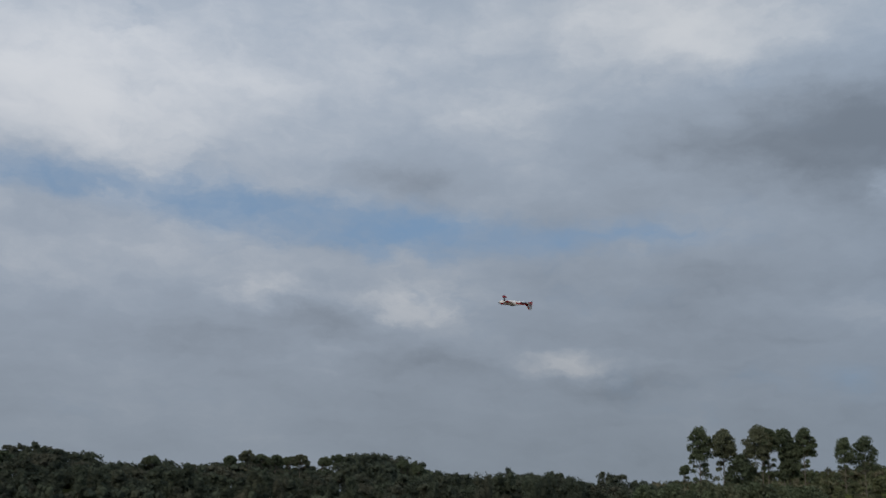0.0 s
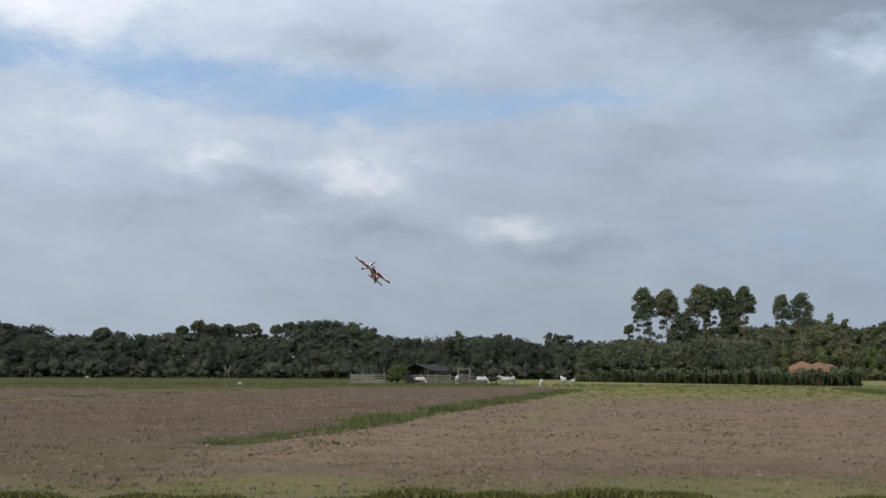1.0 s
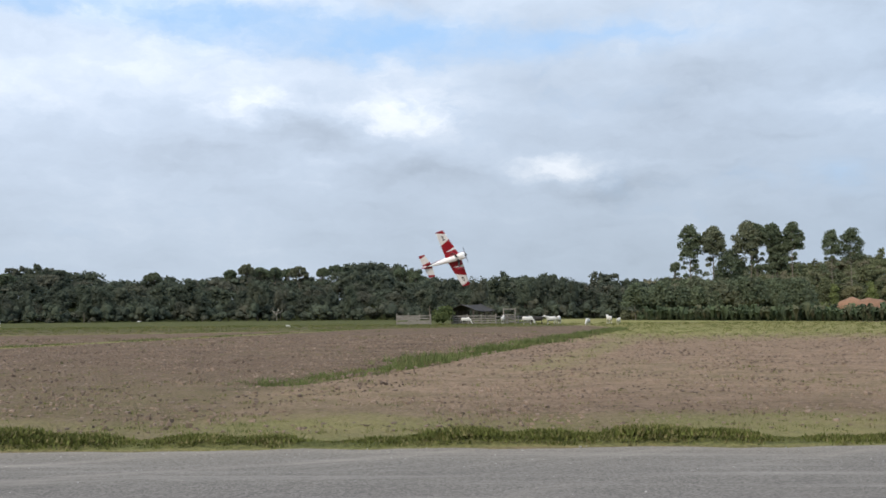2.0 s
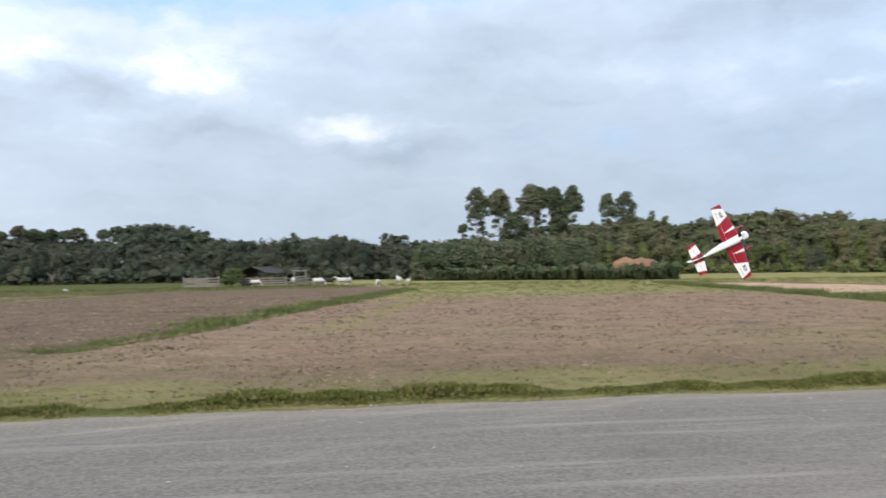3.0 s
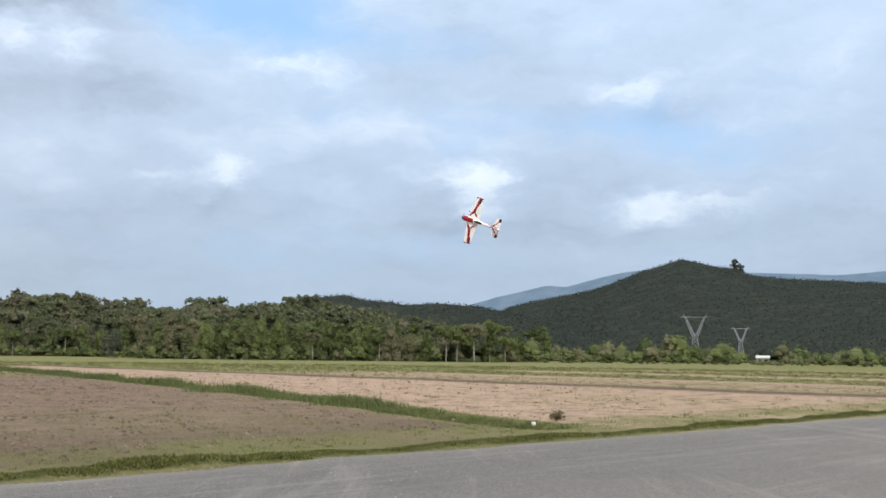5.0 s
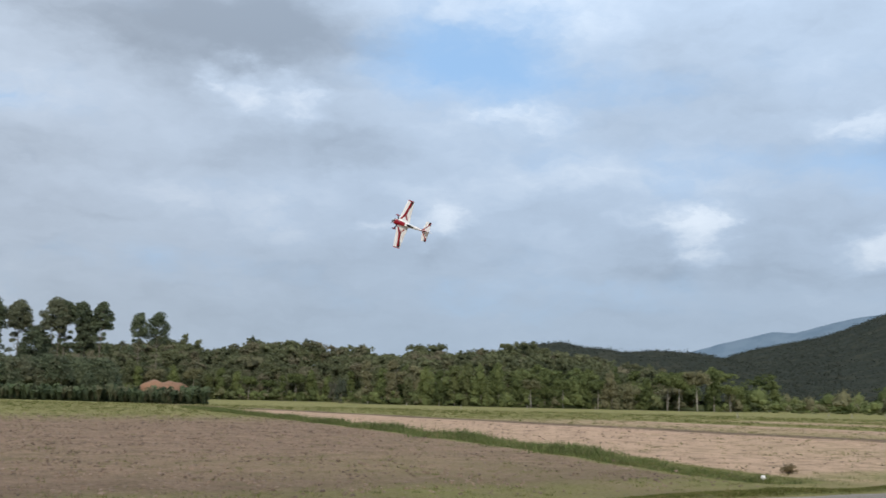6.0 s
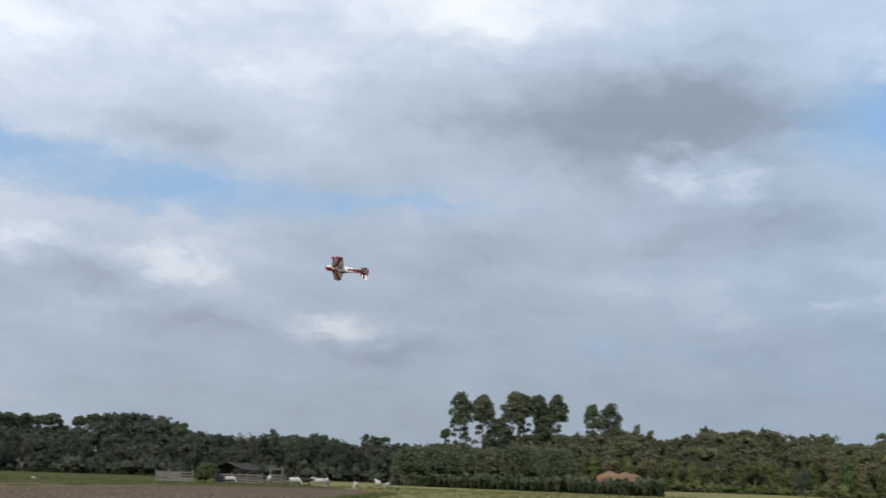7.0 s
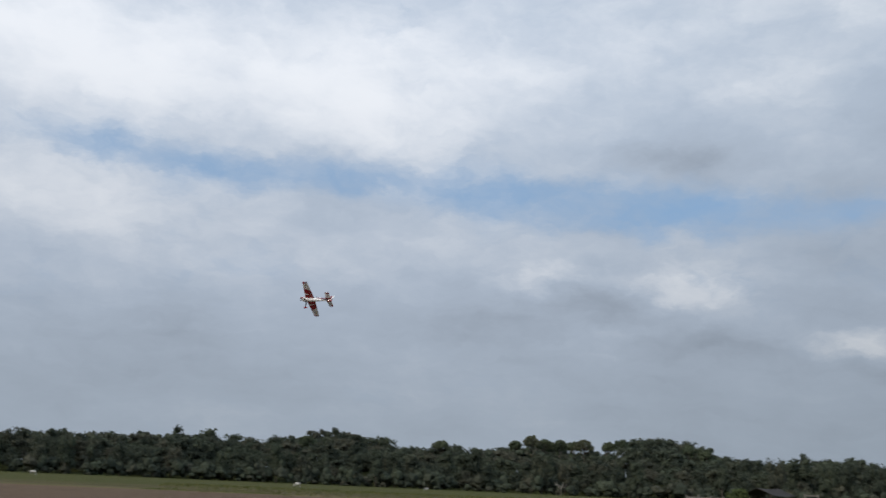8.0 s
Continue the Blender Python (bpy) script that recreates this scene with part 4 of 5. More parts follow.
def build_mountains():
    """Two far ranges, a backdrop beyond the valley."""
    rng = np.random.default_rng(81)
    for name, r, pts, label in (("backdrop", 3300, [(48, 2.0), (52.2, 3.25), (53.8, 3.63), (54.9, 3.9), (55.9, 3.82), (57.7, 4.3), (59.2, 4.63), (61, 4.9), (64, 4.6), (70, 4.4), (80, 5.0), (95, 3.0)], "distant wooded mountains painted blue with haze"),
                                ("backdrop", 2600, [(8, 0.8), (12, 1.3), (16, 1.9), (18, 1.7), (20.3, 2.25), (22, 2.1), (26, 1.6), (34, 1.4), (48, 1.2)], "distant hills painted pale blue with haze")):
        bs = np.linspace(pts[0][0], pts[-1][0], 160)
        es = np.interp(bs, [p[0] for p in pts], [p[1] for p in pts]) + 0.04 * np.convolve(rng.normal(size=166), np.ones(7) / 7, "valid")
        verts = []
        for lift, back in ((-0.02, -500), (0.55, -220), (1.0, 0), (0.6, 300), (-0.02, 600)):
            for b, e in zip(bs, es):
                x, y = at(b, r + back)
                verts.append((x, y, max(-5, lift * (r * math.tan(e * DEG)) + (0 if lift in (1.0, -0.02) else rng.normal(0, 4)))))
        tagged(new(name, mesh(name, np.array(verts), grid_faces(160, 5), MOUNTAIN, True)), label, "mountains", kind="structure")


build_ground()
build_road()
build_mountains()
build_woods()
build_edge_trees()
build_gums()
build_hedge()


# ---- model aeroplane ----
WHITE, RED, BLACK = 0, 1, 2
FILMS = [FILM_WHITE, FILM_RED, FILM_BLACK]


def wing_paint(s, c, top):
    """Colour of a wing panel at span share s and chord share c."""
    if top:
        if s > 0.965:
            return RED
        arm = np.interp(s, [0.08, 0.36, 0.9], [0.12, 0.36, 0.55])
        fork = np.interp(s, [0.10, 0.36], [0.72, 0.40])
        if 0.2 < s < 0.9 and 0 < c - arm - 0.085 - 0.04 * s < 0.06:
            return BLACK
        if 0.08 < s < 0.9 and abs(c - arm) < 0.085 + 0.04 * s:
            return RED
        if 0.10 < s < 0.36 and abs(c - fork) < 0.075:
            return RED
        if 0.66 < s < 0.95 and abs(c - 0.70) < 0.24 * (s - 0.64) / 0.30:
            return BLACK
        return WHITE
    if s > 0.86 + 0.11 * c:
        return RED
    if s > 0.47 + 0.16 * (1 - c):
        bar = (s - 0.655) / 0.045
        if 0.655 < s < 0.835 and 0.28 < c < 0.54 and bar - math.floor(bar) < 0.62:
            return BLACK
        return WHITE
    if 0.20 < s < 0.30 - 0.11 * c and c < 0.9:
        return WHITE
    return RED


def tail_paint(s, c, top):
    if top:
        if abs((c - 0.5) - (s - 0.5) * 1.1) < 0.10:
            return RED
        return BLACK if s > 0.62 and c > 0.55 else WHITE
    return RED if s > 0.88 - 0.16 * c or s < 0.24 - 0.1 * c else WHITE


def fin_paint(s, c, top):
    if s < 0.34:
        return RED
    if s < 0.40 or 0.52 < s < 0.56:
        return BLACK
    if abs(c - 0.9 + 0.9 * s) < 0.16:
        return RED
    return BLACK if s < 0.22 and c < 0.4 else WHITE


def panel(name, root, tip, c0, c1, thick, paint, ns=48, nc=20, side=1):
    """A tapered aerofoil panel between chord shares c0 and c1. root, tip: (leading x, trailing x, offset across)."""
    verts, faces, slots = [], [], []
    for top in (True, False):
        base = len(verts)
        for i in range(ns + 1):
            s = i / ns
            le, te = root[0] + (tip[0] - root[0]) * s, root[1] + (tip[1] - root[1]) * s
            y = root[2] + (tip[2] - root[2]) * s
            for j in range(nc + 1):
                q = j / nc
                c = c0 + (c1 - c0) * q
                h = thick * (1.2 - 0.5 * s) * (2.6 * math.sqrt(c) * (1 - c) + 0.05 * c)
                h *= math.sin(math.pi * min(1, 0.06 + q)) ** 0.4 if c0 > 0 and q < 0.1 else 1
                verts.append((le + (te - le) * c, side * y, (h if top else -h)))
        for i in range(ns):
            for j in range(nc):
                a = base + i * (nc + 1) + j
                quad = (a, a + 1, a + nc + 2, a + nc + 1)
                faces.append(quad if top != (side > 0) else quad[::-1])
                slots.append(paint((i + 0.5) / ns, c0 + (c1 - c0) * (j + 0.5) / nc, top))
    m = (ns + 1) * (nc + 1)
    rim = [(ns, j) for j in range(nc)]
    for i, j in rim:  # tip cap
        a = i * (nc + 1) + j
        faces.append((a, a + 1, a + 1 + m, a + m))
        slots.append(paint(0.99, 0.5, True))
    for i in range(ns):  # edges at both chord ends
        for j in (0, nc):
            a = i * (nc + 1) + j
            faces.append((a, a + nc + 1, a + nc + 1 + m, a + m))
            slots.append(paint((i + 0.5) / ns, c0 if j == 0 else c1, True))
    return mesh(name, verts, faces, FILMS, False, slots)


def hull_ring(x, w, lo, hi, n=24):
    """A rounded-box section at x."""
    zc, zr = (lo + hi) / 2, (hi - lo) / 2
    out = []
    for k in range(n):
        a = 2 * math.pi * (k + 0.5) / n
        cy, cz = math.cos(a), math.sin(a)
        out.append((x, w * math.copysign(abs(cy) ** 0.7, cy), zc + zr * math.copysign(abs(cz) ** 0.7, cz)))
    return out


def hull(name, stations, paint, mats):
    rings = []
    for (xa, wa, la, ha), (xb, wb, lb, hb) in zip(stations, stations[1:]):
        steps = max(1, int(abs(xb - xa) / 0.03))
        for k in range(steps):
            u = k / steps
            rings.append(hull_ring(xa + (xb - xa) * u, wa + (wb - wa) * u, la + (lb - la) * u, ha + (hb - ha) * u))
    rings.append(hull_ring(*stations[-1]))
    bm = bmesh.new()
    loft_bm(bm, rings)
    for f in bm.faces:
        c = f.calc_center_median()
        f.material_index = paint(c.x, c.y, c.z)
    bmesh.ops.recalc_face_normals(bm, faces=bm.faces)
    return bm_mesh(name, bm, mats, True)


def body_paint(x, y, z):
    if z > 0.095 and x > 0.16:
        return RED
    if x < -0.25 and abs(y) > 0.012:
        rise = 0.02 - 0.10 * (x + 0.25)
        if abs(z - rise) < 0.036:
            return RED
        if z < rise - 0.03 and -1.0 < x < -0.5 and z > -0.05:
            return BLACK
    if 0.0 < x < 0.3 and abs(z) < 0.03 and abs(y) > 0.05:
        return RED
    return WHITE


def build_aeroplane():
    plane = thing("model_aeroplane", "red and white aerobatic model aeroplane in flight, black canopy", "model aeroplane")
    part("fuselage", hull("fuselage", [(0.44, 0.118, -0.135, 0.125), (0.25, 0.112, -0.14, 0.14), (0.0, 0.10, -0.135, 0.15), (-0.35, 0.075, -0.11, 0.13), (-0.75, 0.045, -0.06, 0.10), (-1.05, 0.022, -0.02, 0.07), (-1.12, 0.012, 0.0, 0.05)], body_paint, FILMS), plane)
    part("cowl", hull("cowl", [(0.435, 0.121, -0.138, 0.128), (0.58, 0.117, -0.13, 0.118), (0.645, 0.108, -0.112, 0.10), (0.672, 0.08, -0.085, 0.075)], lambda x, y, z: RED if z > 0.03 else WHITE, FILMS), plane, "red-topped white cowl")
    part("canopy", hull("canopy", [(0.10, 0.02, 0.10, 0.155), (0.04, 0.045, 0.09, 0.178), (-0.04, 0.06, 0.09, 0.19), (-0.12, 0.055, 0.09, 0.185), (-0.22, 0.035, 0.09, 0.162), (-0.28, 0.015, 0.09, 0.145)], lambda x, y, z: 0, [CANOPY]), plane, "smoked black canopy")
    for side in (1, -1):
        root, tip = (0.46, -0.10, 0.10), (0.30, 0.0, 1.10)
        part("wing", panel("wing", root, tip, 0.0, 0.74, 0.036, wing_paint, side=side), plane)
        part("aileron", panel("aileron", root, tip, 0.75, 1.0, 0.036, wing_paint, 48, 7, side), plane)
        root, tip = (-0.77, -1.11, 0.025), (-0.85, -1.10, 0.45)
        m = pose(0, 0, 0.03)
        part("stabiliser", panel("stabiliser", root, tip, 0.0, 0.52, 0.010, tail_paint, 24, 8, side), plane, m=m)
        part("elevator", panel("elevator", root, tip, 0.54, 1.0, 0.010, tail_paint, 24, 8, side), plane, m=m)
    upright = pose(0, 0, 0.0, 90, 0, 0)
    part("fin", panel("fin", (-0.74, -1.19, 0.03), (-0.99, -1.15, 0.39), 0.0, 0.46, 0.010, fin_paint, 22, 8), plane, m=upright)
    part("rudder", panel("rudder", (-0.74, -1.19, -0.07), (-0.99, -1.15, 0.39), 0.48, 1.0, 0.010, fin_paint, 26, 8), plane, m=upright)
    # undercarriage
    for side in (1, -1):
        bm = bmesh.new()
        pts = [(0.40, side * 0.04, -0.125), (0.40, side * 0.15, -0.17), (0.405, side * 0.24, -0.27), (0.41, side * 0.29, -0.325)]
        loft_bm(bm, [[(x - w, y, z + 0.006), (x + w, y, z + 0.006), (x + w, y, z - 0.006), (x - w, y, z - 0.006)] for (x, y, z), w in zip(pts, (0.05, 0.04, 0.028, 0.022))])
        part("gear_leg", bm_mesh("gear_leg", bm, CARBON), plane)
        pant = part("wheel_spat", hull("wheel_spat", [(0.52, 0.015, -0.345, -0.315), (0.47, 0.035, -0.37, -0.29), (0.41, 0.038, -0.375, -0.285), (0.33, 0.025, -0.36, -0.305), (0.27, 0.006, -0.34, -0.325)], lambda x, y, z: 0, [FILM_RED]), plane, "red wheel spat", pose(0, side * 0.31, 0))
        bm = bmesh.new()
        bmesh.ops.create_cone(bm, cap_ends=True, segments=20, radius1=0.048, radius2=0.048, depth=0.028, matrix=pose(0.425, 0, -0.365, 90))
        bmesh.ops.bevel(bm, geom=[e for e in bm.edges if len(e.link_faces) == 2 and e.calc_face_angle() > 1], offset=0.008, segments=2, affect="EDGES")
        part("wheel", bm_mesh("wheel", bm, RUBBER, True), pant, "black rubber wheel")
    bm = bmesh.new()
    tube_bm(bm, [(-1.02, 0, -0.02), (-1.10, 0, -0.06), (-1.14, 0, -0.10)], [0.006, 0.005, 0.004], 6)
    bmesh.ops.create_cone(bm, cap_ends=True, segments=12, radius1=0.02, radius2=0.02, depth=0.012, matrix=pose(-1.145, 0, -0.105, 90))
    part("tail_wheel", bm_mesh("tail_wheel", bm, RUBBER), plane)
    bm = bmesh.new()
    tube_bm(bm, [(0.665, 0, 0), (0.69, 0, 0), (0.72, 0, 0), (0.738, 0, 0), (0.745, 0, 0)], [0.05, 0.045, 0.03, 0.014, 0.002], 20)
    part("spinner", bm_mesh("spinner", bm, CARBON, True), plane, "dark spinner")
    bm = bmesh.new()
    for side in (1, -1):
        loft_bm(bm, [[(t * 0.4, side * r, -w), (t, side * r, 0), (t * 0.4, side * r, w), (-t, side * r, 0)] for r, w, t in ((0.02, 0.012, 0.008), (0.10, 0.026, 0.006), (0.20, 0.022, 0.004), (0.275, 0.008, 0.002))])
    bmesh.ops.recalc_face_normals(bm, faces=bm.faces)
    prop = part("propeller", bm_mesh("propeller", bm, CARBON), plane, "spinning two-bladed propeller", pose(0.68, 0, 0))
    return plane, prop


# ---- stock yard ----
def build_fence(x0, y0, x1, y1, label, rails=4, high=1.35, bay=2.4, mat=None, seed=5):
    """Posts and sagging boards between two plan points."""
    rng = random.Random(seed)
    mat = mat or WOOD
    length = math.hypot(x1 - x0, y1 - y0)
    bays = max(1, round(length / bay))
    turn = math.degrees(math.atan2(y1 - y0, x1 - x0))
    fence = thing("fence", label, "fence", pose(x0, y0, 0, 0, 0, turn), "stock yard fences")
    step = length / bays
    post = bm_box("post", (0.16, 0.16, high + 0.5), mat)
    rail = bm_box("board", (step * 1.02, 0.04, 0.17), mat)
    for k in range(bays + 1):
        part("post", post, fence, m=pose(k * step, 0, (high + 0.1) / 2 - 0.1 + rng.uniform(-0.05, 0.1), rng.uniform(-2, 2), rng.uniform(-2, 2)))
    for k in range(bays):
        for j in range(rails):
            if rng.random() < 0.08:
                continue
            part("board", rail, fence, m=pose((k + 0.5) * step, -0.10, 0.22 + j * (high - 0.3) / (rails - 1), 0, rng.uniform(-2.5, 2.5), 0))
    return fence


def bm_box(name, size, mat, bevel=0.012):
    bm = bmesh.new()
    box_bm(bm, size, Matrix(), bevel)
    return bm_mesh(name, bm, mat)


def build_yard():
    build_fence(-6.1, 156, -1.0, 156, "weathered grey board fence of the stock yard", 7, 1.45, 1.7, seed=5)
    build_fence(2.4, 160, 9.0, 160, "broken grey rail fence before the shed", 4, 1.35, 2.2, seed=6)
    build_fence(9.0, 160, 14.5, 164, "low grey rail fence beside the shed", 3, 1.2, 2.4, seed=7)
    # loading gate, taller
    gate = thing("yard_gate", "tall grey wooden yard gate frame", "gate", pose(11.2, 161.5, 0))
    for x in (-0.9, 0.9):
        part("post", bm_box("post", (0.18, 0.18, 2.6), WOOD), gate, m=pose(x, 0, 1.2))
    for z in (0.4, 0.9, 1.4, 2.3):
        part("board", bm_box("board", (1.9, 0.05, 0.16), WOOD), gate, m=pose(0, -0.12, z, 0, 1.5))
    # shed
    shed = thing("shed", "old open wooden shed with a dark sagging roof", "shed", pose(5.4, 166, 0, 0, 0, 58))
    for x in (-2.7, -0.9, 0.9, 2.7):
        for y in (-2, 2):
            part("post", bm_box("post", (0.2, 0.2, 2.3), WOOD_DARK), shed, m=pose(x, y, 1.1))
    part("back_wall", bm_box("back_wall", (5.6, 0.08, 1.9), WOOD_DARK), shed, "dark board wall", pose(0, 2.12, 1.1))
    bm = bmesh.new()
    sag = [0.0, -0.10, -0.14, -0.10, 0.02]
    rings = []
    for k in range(5):
        x, d = -3.1 + 1.55 * k, sag[k]
        rings.append([(x, -2.7, 2.15 + d), (x, 0, 3.15 + d), (x, 2.7, 2.15 + d), (x, 2.7, 2.07 + d), (x, 0, 3.06 + d), (x, -2.7, 2.07 + d)])
    loft_bm(bm, rings)
    part("roof", bm_mesh("roof", bm, ROOF_OLD), shed, "dark old corrugated roof")
    # bush at the fence's end
    rng = np.random.default_rng(91)
    x, y = at(0.3, 158)
    bush = thing("bush", "round olive green bush beside the stock yard", "bush", pose(x, y, 0))
    part("crown", crown_mesh("crown", rng, [(0, 0, 1.3, 1.5, 1.3), (0.7, 0, 1.9, 1.0, 0.9), (-0.8, 0.2, 1.0, 1.0, 0.9)], 700, 0.2, LEAF_WARM_LIT), bush)
    part("stem", trunk_mesh("stem", rng, 1.4, 0.07, BARK, 3, 0.3), bush)
    dead = thing("dead_tree", "small bare dead tree with pale branches before the wood", "tree", pose(*at(-8.8, 284), 0))
    bm = bmesh.new()
    tube_bm(bm, [(0, 0, -0.2), (0.05, 0, 1.4), (-0.1, 0, 2.4)], [0.12, 0.10, 0.07], 7)
    part("trunk", bm_mesh("trunk", bm, BARK_PALE, True), dead)
    for a, z, reach in ((0.3, 1.8, 1.8), (2.9, 2.0, 1.7), (1.2, 2.3, 1.5), (4.1, 2.2, 1.6), (5.4, 1.5, 1.3), (3.4, 1.5, 1.1)):
        bm = bmesh.new()
        c, q = math.cos(a) * reach, math.sin(a) * reach
        tube_bm(bm, [(0, 0, z), (c * 0.5, q * 0.5, z + 0.5), (c, q, z + 1.5)], [0.07, 0.05, 0.02], 6)
        tube_bm(bm, [(c * 0.5, q * 0.5, z + 0.5), (c * 1.1, q * 1.1, z + 0.7)], [0.04, 0.015], 5)
        part("branch", bm_mesh("branch", bm, BARK_PALE, True), dead)
    bush = thing("bush", "small round dark bush in the pasture", "bush", pose(*at(29.6, 300), 0))
    part("crown", crown_mesh("crown", rng, [(0, 0, 1.2, 1.5, 1.3), (0.5, 0.2, 1.7, 0.9, 0.8)], 500, 0.25, LEAF_WARM_LIT), bush)
    part("stem", trunk_mesh("stem", rng, 1.2, 0.06, BARK, 3, 0.3), bush)


def build_cow(x, y, turn, mat, label, grazing=True, scale=1.0):
    cow = thing("cow", label, "cow", pose(x, y, 0, 0, 0, turn), "cattle on the pasture")
    scale *= 0.88
    cow.scale = (scale, scale, scale)

    def section(px, w, lo, hi):
        return [(px, w * math.cos(a), (lo + hi) / 2 + (hi - lo) / 2 * math.sin(a)) for a in [2 * math.pi * k / 12 for k in range(12)]]

    bm = bmesh.new()
    loft_bm(bm, [section(*s) for s in ((-0.82, 0.12, 0.85, 1.18), (-0.74, 0.24, 0.72, 1.32), (-0.4, 0.30, 0.60, 1.32), (0.0, 0.33, 0.55, 1.28), (0.38, 0.29, 0.58, 1.30), (0.55, 0.25, 0.62, 1.45), (0.72, 0.19, 0.72, 1.30), (0.84, 0.12, 0.85, 1.2))])
    part("body", bm_mesh("body", bm, mat, True), cow)
    bm = bmesh.new()
    if grazing:
        tube_bm(bm, [(0.72, 0, 1.05), (1.0, 0, 0.75), (1.16, 0, 0.45)], [0.2, 0.15, 0.12], 10)
        tube_bm(bm, [(1.10, 0, 0.55), (1.24, 0, 0.32), (1.34, 0, 0.14)], [0.14, 0.12, 0.07], 10)
        ear = Vector((1.10, 0, 0.56))
    else:
        tube_bm(bm, [(0.70, 0, 1.1), (0.95, 0, 1.3), (1.1, 0, 1.42)], [0.2, 0.15, 0.12], 10)
        tube_bm(bm, [(1.02, 0, 1.48), (1.25, 0, 1.36), (1.45, 0, 1.22)], [0.14, 0.12, 0.07], 10)
        ear = Vector((1.02, 0, 1.5))
    for s in (1, -1):
        tube_bm(bm, [ear + Vector((0, s * 0.1, 0)), ear + Vector((0, s * 0.27, -0.03))], [0.05, 0.02], 6)
    part("head", bm_mesh("head", bm, mat, True), cow)
    for px, py in ((0.55, 0.16), (0.55, -0.16), (-0.6, 0.17), (-0.6, -0.17)):
        bm = bmesh.new()
        tube_bm(bm, [(px, py, 0.85), (px + 0.02, py, 0.42), (px - 0.01, py, 0.1), (px + 0.02, py, 0.0)], [0.12, 0.065, 0.05, 0.065], 8)
        part("leg", bm_mesh("leg", bm, mat, True), cow)
    bm = bmesh.new()
    tube_bm(bm, [(-0.80, 0, 1.18), (-0.92, 0, 1.0), (-0.93, 0, 0.5)], [0.03, 0.025, 0.04], 6)
    part("tail", bm_mesh("tail", bm, mat, True), cow)


def build_cattle():
    white = "white zebu cow grazing on the pasture"
    build_cow(*at(4.95, 152), 5, HIDE_WHITE, white)
    build_cow(*at(5.55, 154), 185, HIDE_DARK, "black cow grazing among white cattle")
    build_cow(*at(6.25, 153), 190, HIDE_WHITE, "white zebu cow standing with its head up", False)
    build_cow(*at(6.65, 156), 70, HIDE_WHITE, white)
    build_cow(*at(8.25, 139), 240, HIDE_WHITE, "white calf grazing on the pasture", True, 0.75)
    build_cow(*at(9.4, 147), 100, HIDE_WHITE, "white zebu cow seen from behind", False)
    build_cow(*at(9.9, 150), 60, HIDE_WHITE, "white calf standing on the pasture", False, 0.7)
    build_cow(*at(3.6, 158), 80, HIDE_WHITE, "white zebu cow beside the yard fence", False)
    build_cow(*at(1.55, 159), 0, HIDE_WHITE, "white zebu cow behind the rail fence", True, 0.9)
    build_cow(*at(-8.2, 140), 10, HIDE_WHITE, "white calf far off in the pasture", True, 0.3)
    build_cow(*at(-22.9, 195), 170, HIDE_WHITE, white, True, 0.7)
    build_cow(*at(-36.3, 230), 20, HIDE_WHITE, white, True, 0.7)
    build_cow(*at(-16.0, 250), 200, HIDE_WHITE, white, True, 0.5)


# ---- far works ----
def build_pylon(a, r, top, label):
    x, y = at(a, r)
    z0 = float(land(x, y))
    pylon = thing("pylon", label, "pylon", pose(x, y, z0, 0, 0, -a), "lattice pylons of the power line")
    h = top - z0
    waist, arms = h * 0.52, h * 0.23

    def lattice(name, pts_a, pts_b, w0, w1, n, label=""):
        bm = bmesh.new()
        a0, b0 = Vector(pts_a), Vector(pts_b)
        side, deep = Vector((1, 0, 0)), Vector((0, 1, 0))

        def corner(u, i):
            w = w0 + (w1 - w0) * u
            return a0.lerp(b0, u) + side * w * (1 if i in (0, 1) else -1) + deep * w * (1 if i in (0, 3) else -1)

        for i in range(4):
            tube_bm(bm, [corner(0, i), corner(1, i)], [0.16, 0.12], 5)
            for k in range(n):
                u, v = k / n, (k + 1) / n
                tube_bm(bm, [corner(u, i), corner(v, (i + 1) % 4)], [0.09, 0.09], 4)
                tube_bm(bm, [corner(u, (i + 1) % 4), corner(v, i)], [0.09, 0.09], 4)
        part(name, bm_mesh(name, bm, STEEL), pylon, label)

    lattice("mast", (0, 0, -0.3), (0, 0, waist), h * 0.11, h * 0.045, 7)
    for s in (1, -1):
        lattice("fork", (s * h * 0.03, 0, waist), (s * arms * 0.85, 0, h * 0.93), h * 0.03, h * 0.016, 6)
    lattice("crossarm", (-arms * 1.25, 0, h * 0.93), (arms * 1.25, 0, h * 0.93), h * 0.018, h * 0.018, 12)
    for s in (1, -1):
        bm = bmesh.new()
        tube_bm(bm, [(s * arms * 0.9, 0, h * 0.93), (s * arms, 0, h)], [0.14, 0.08], 5)
        part("peak", bm_mesh("peak", bm, STEEL), pylon)
    for s in (-1.15, 0, 1.15):
        bm = bmesh.new()
        tube_bm(bm, [(s * arms, 0, h * 0.92), (s * arms, 0, h * 0.82)], [0.12, 0.12], 6)
        part("insulator", bm_mesh("insulator", bm, WOOD_DARK), pylon)


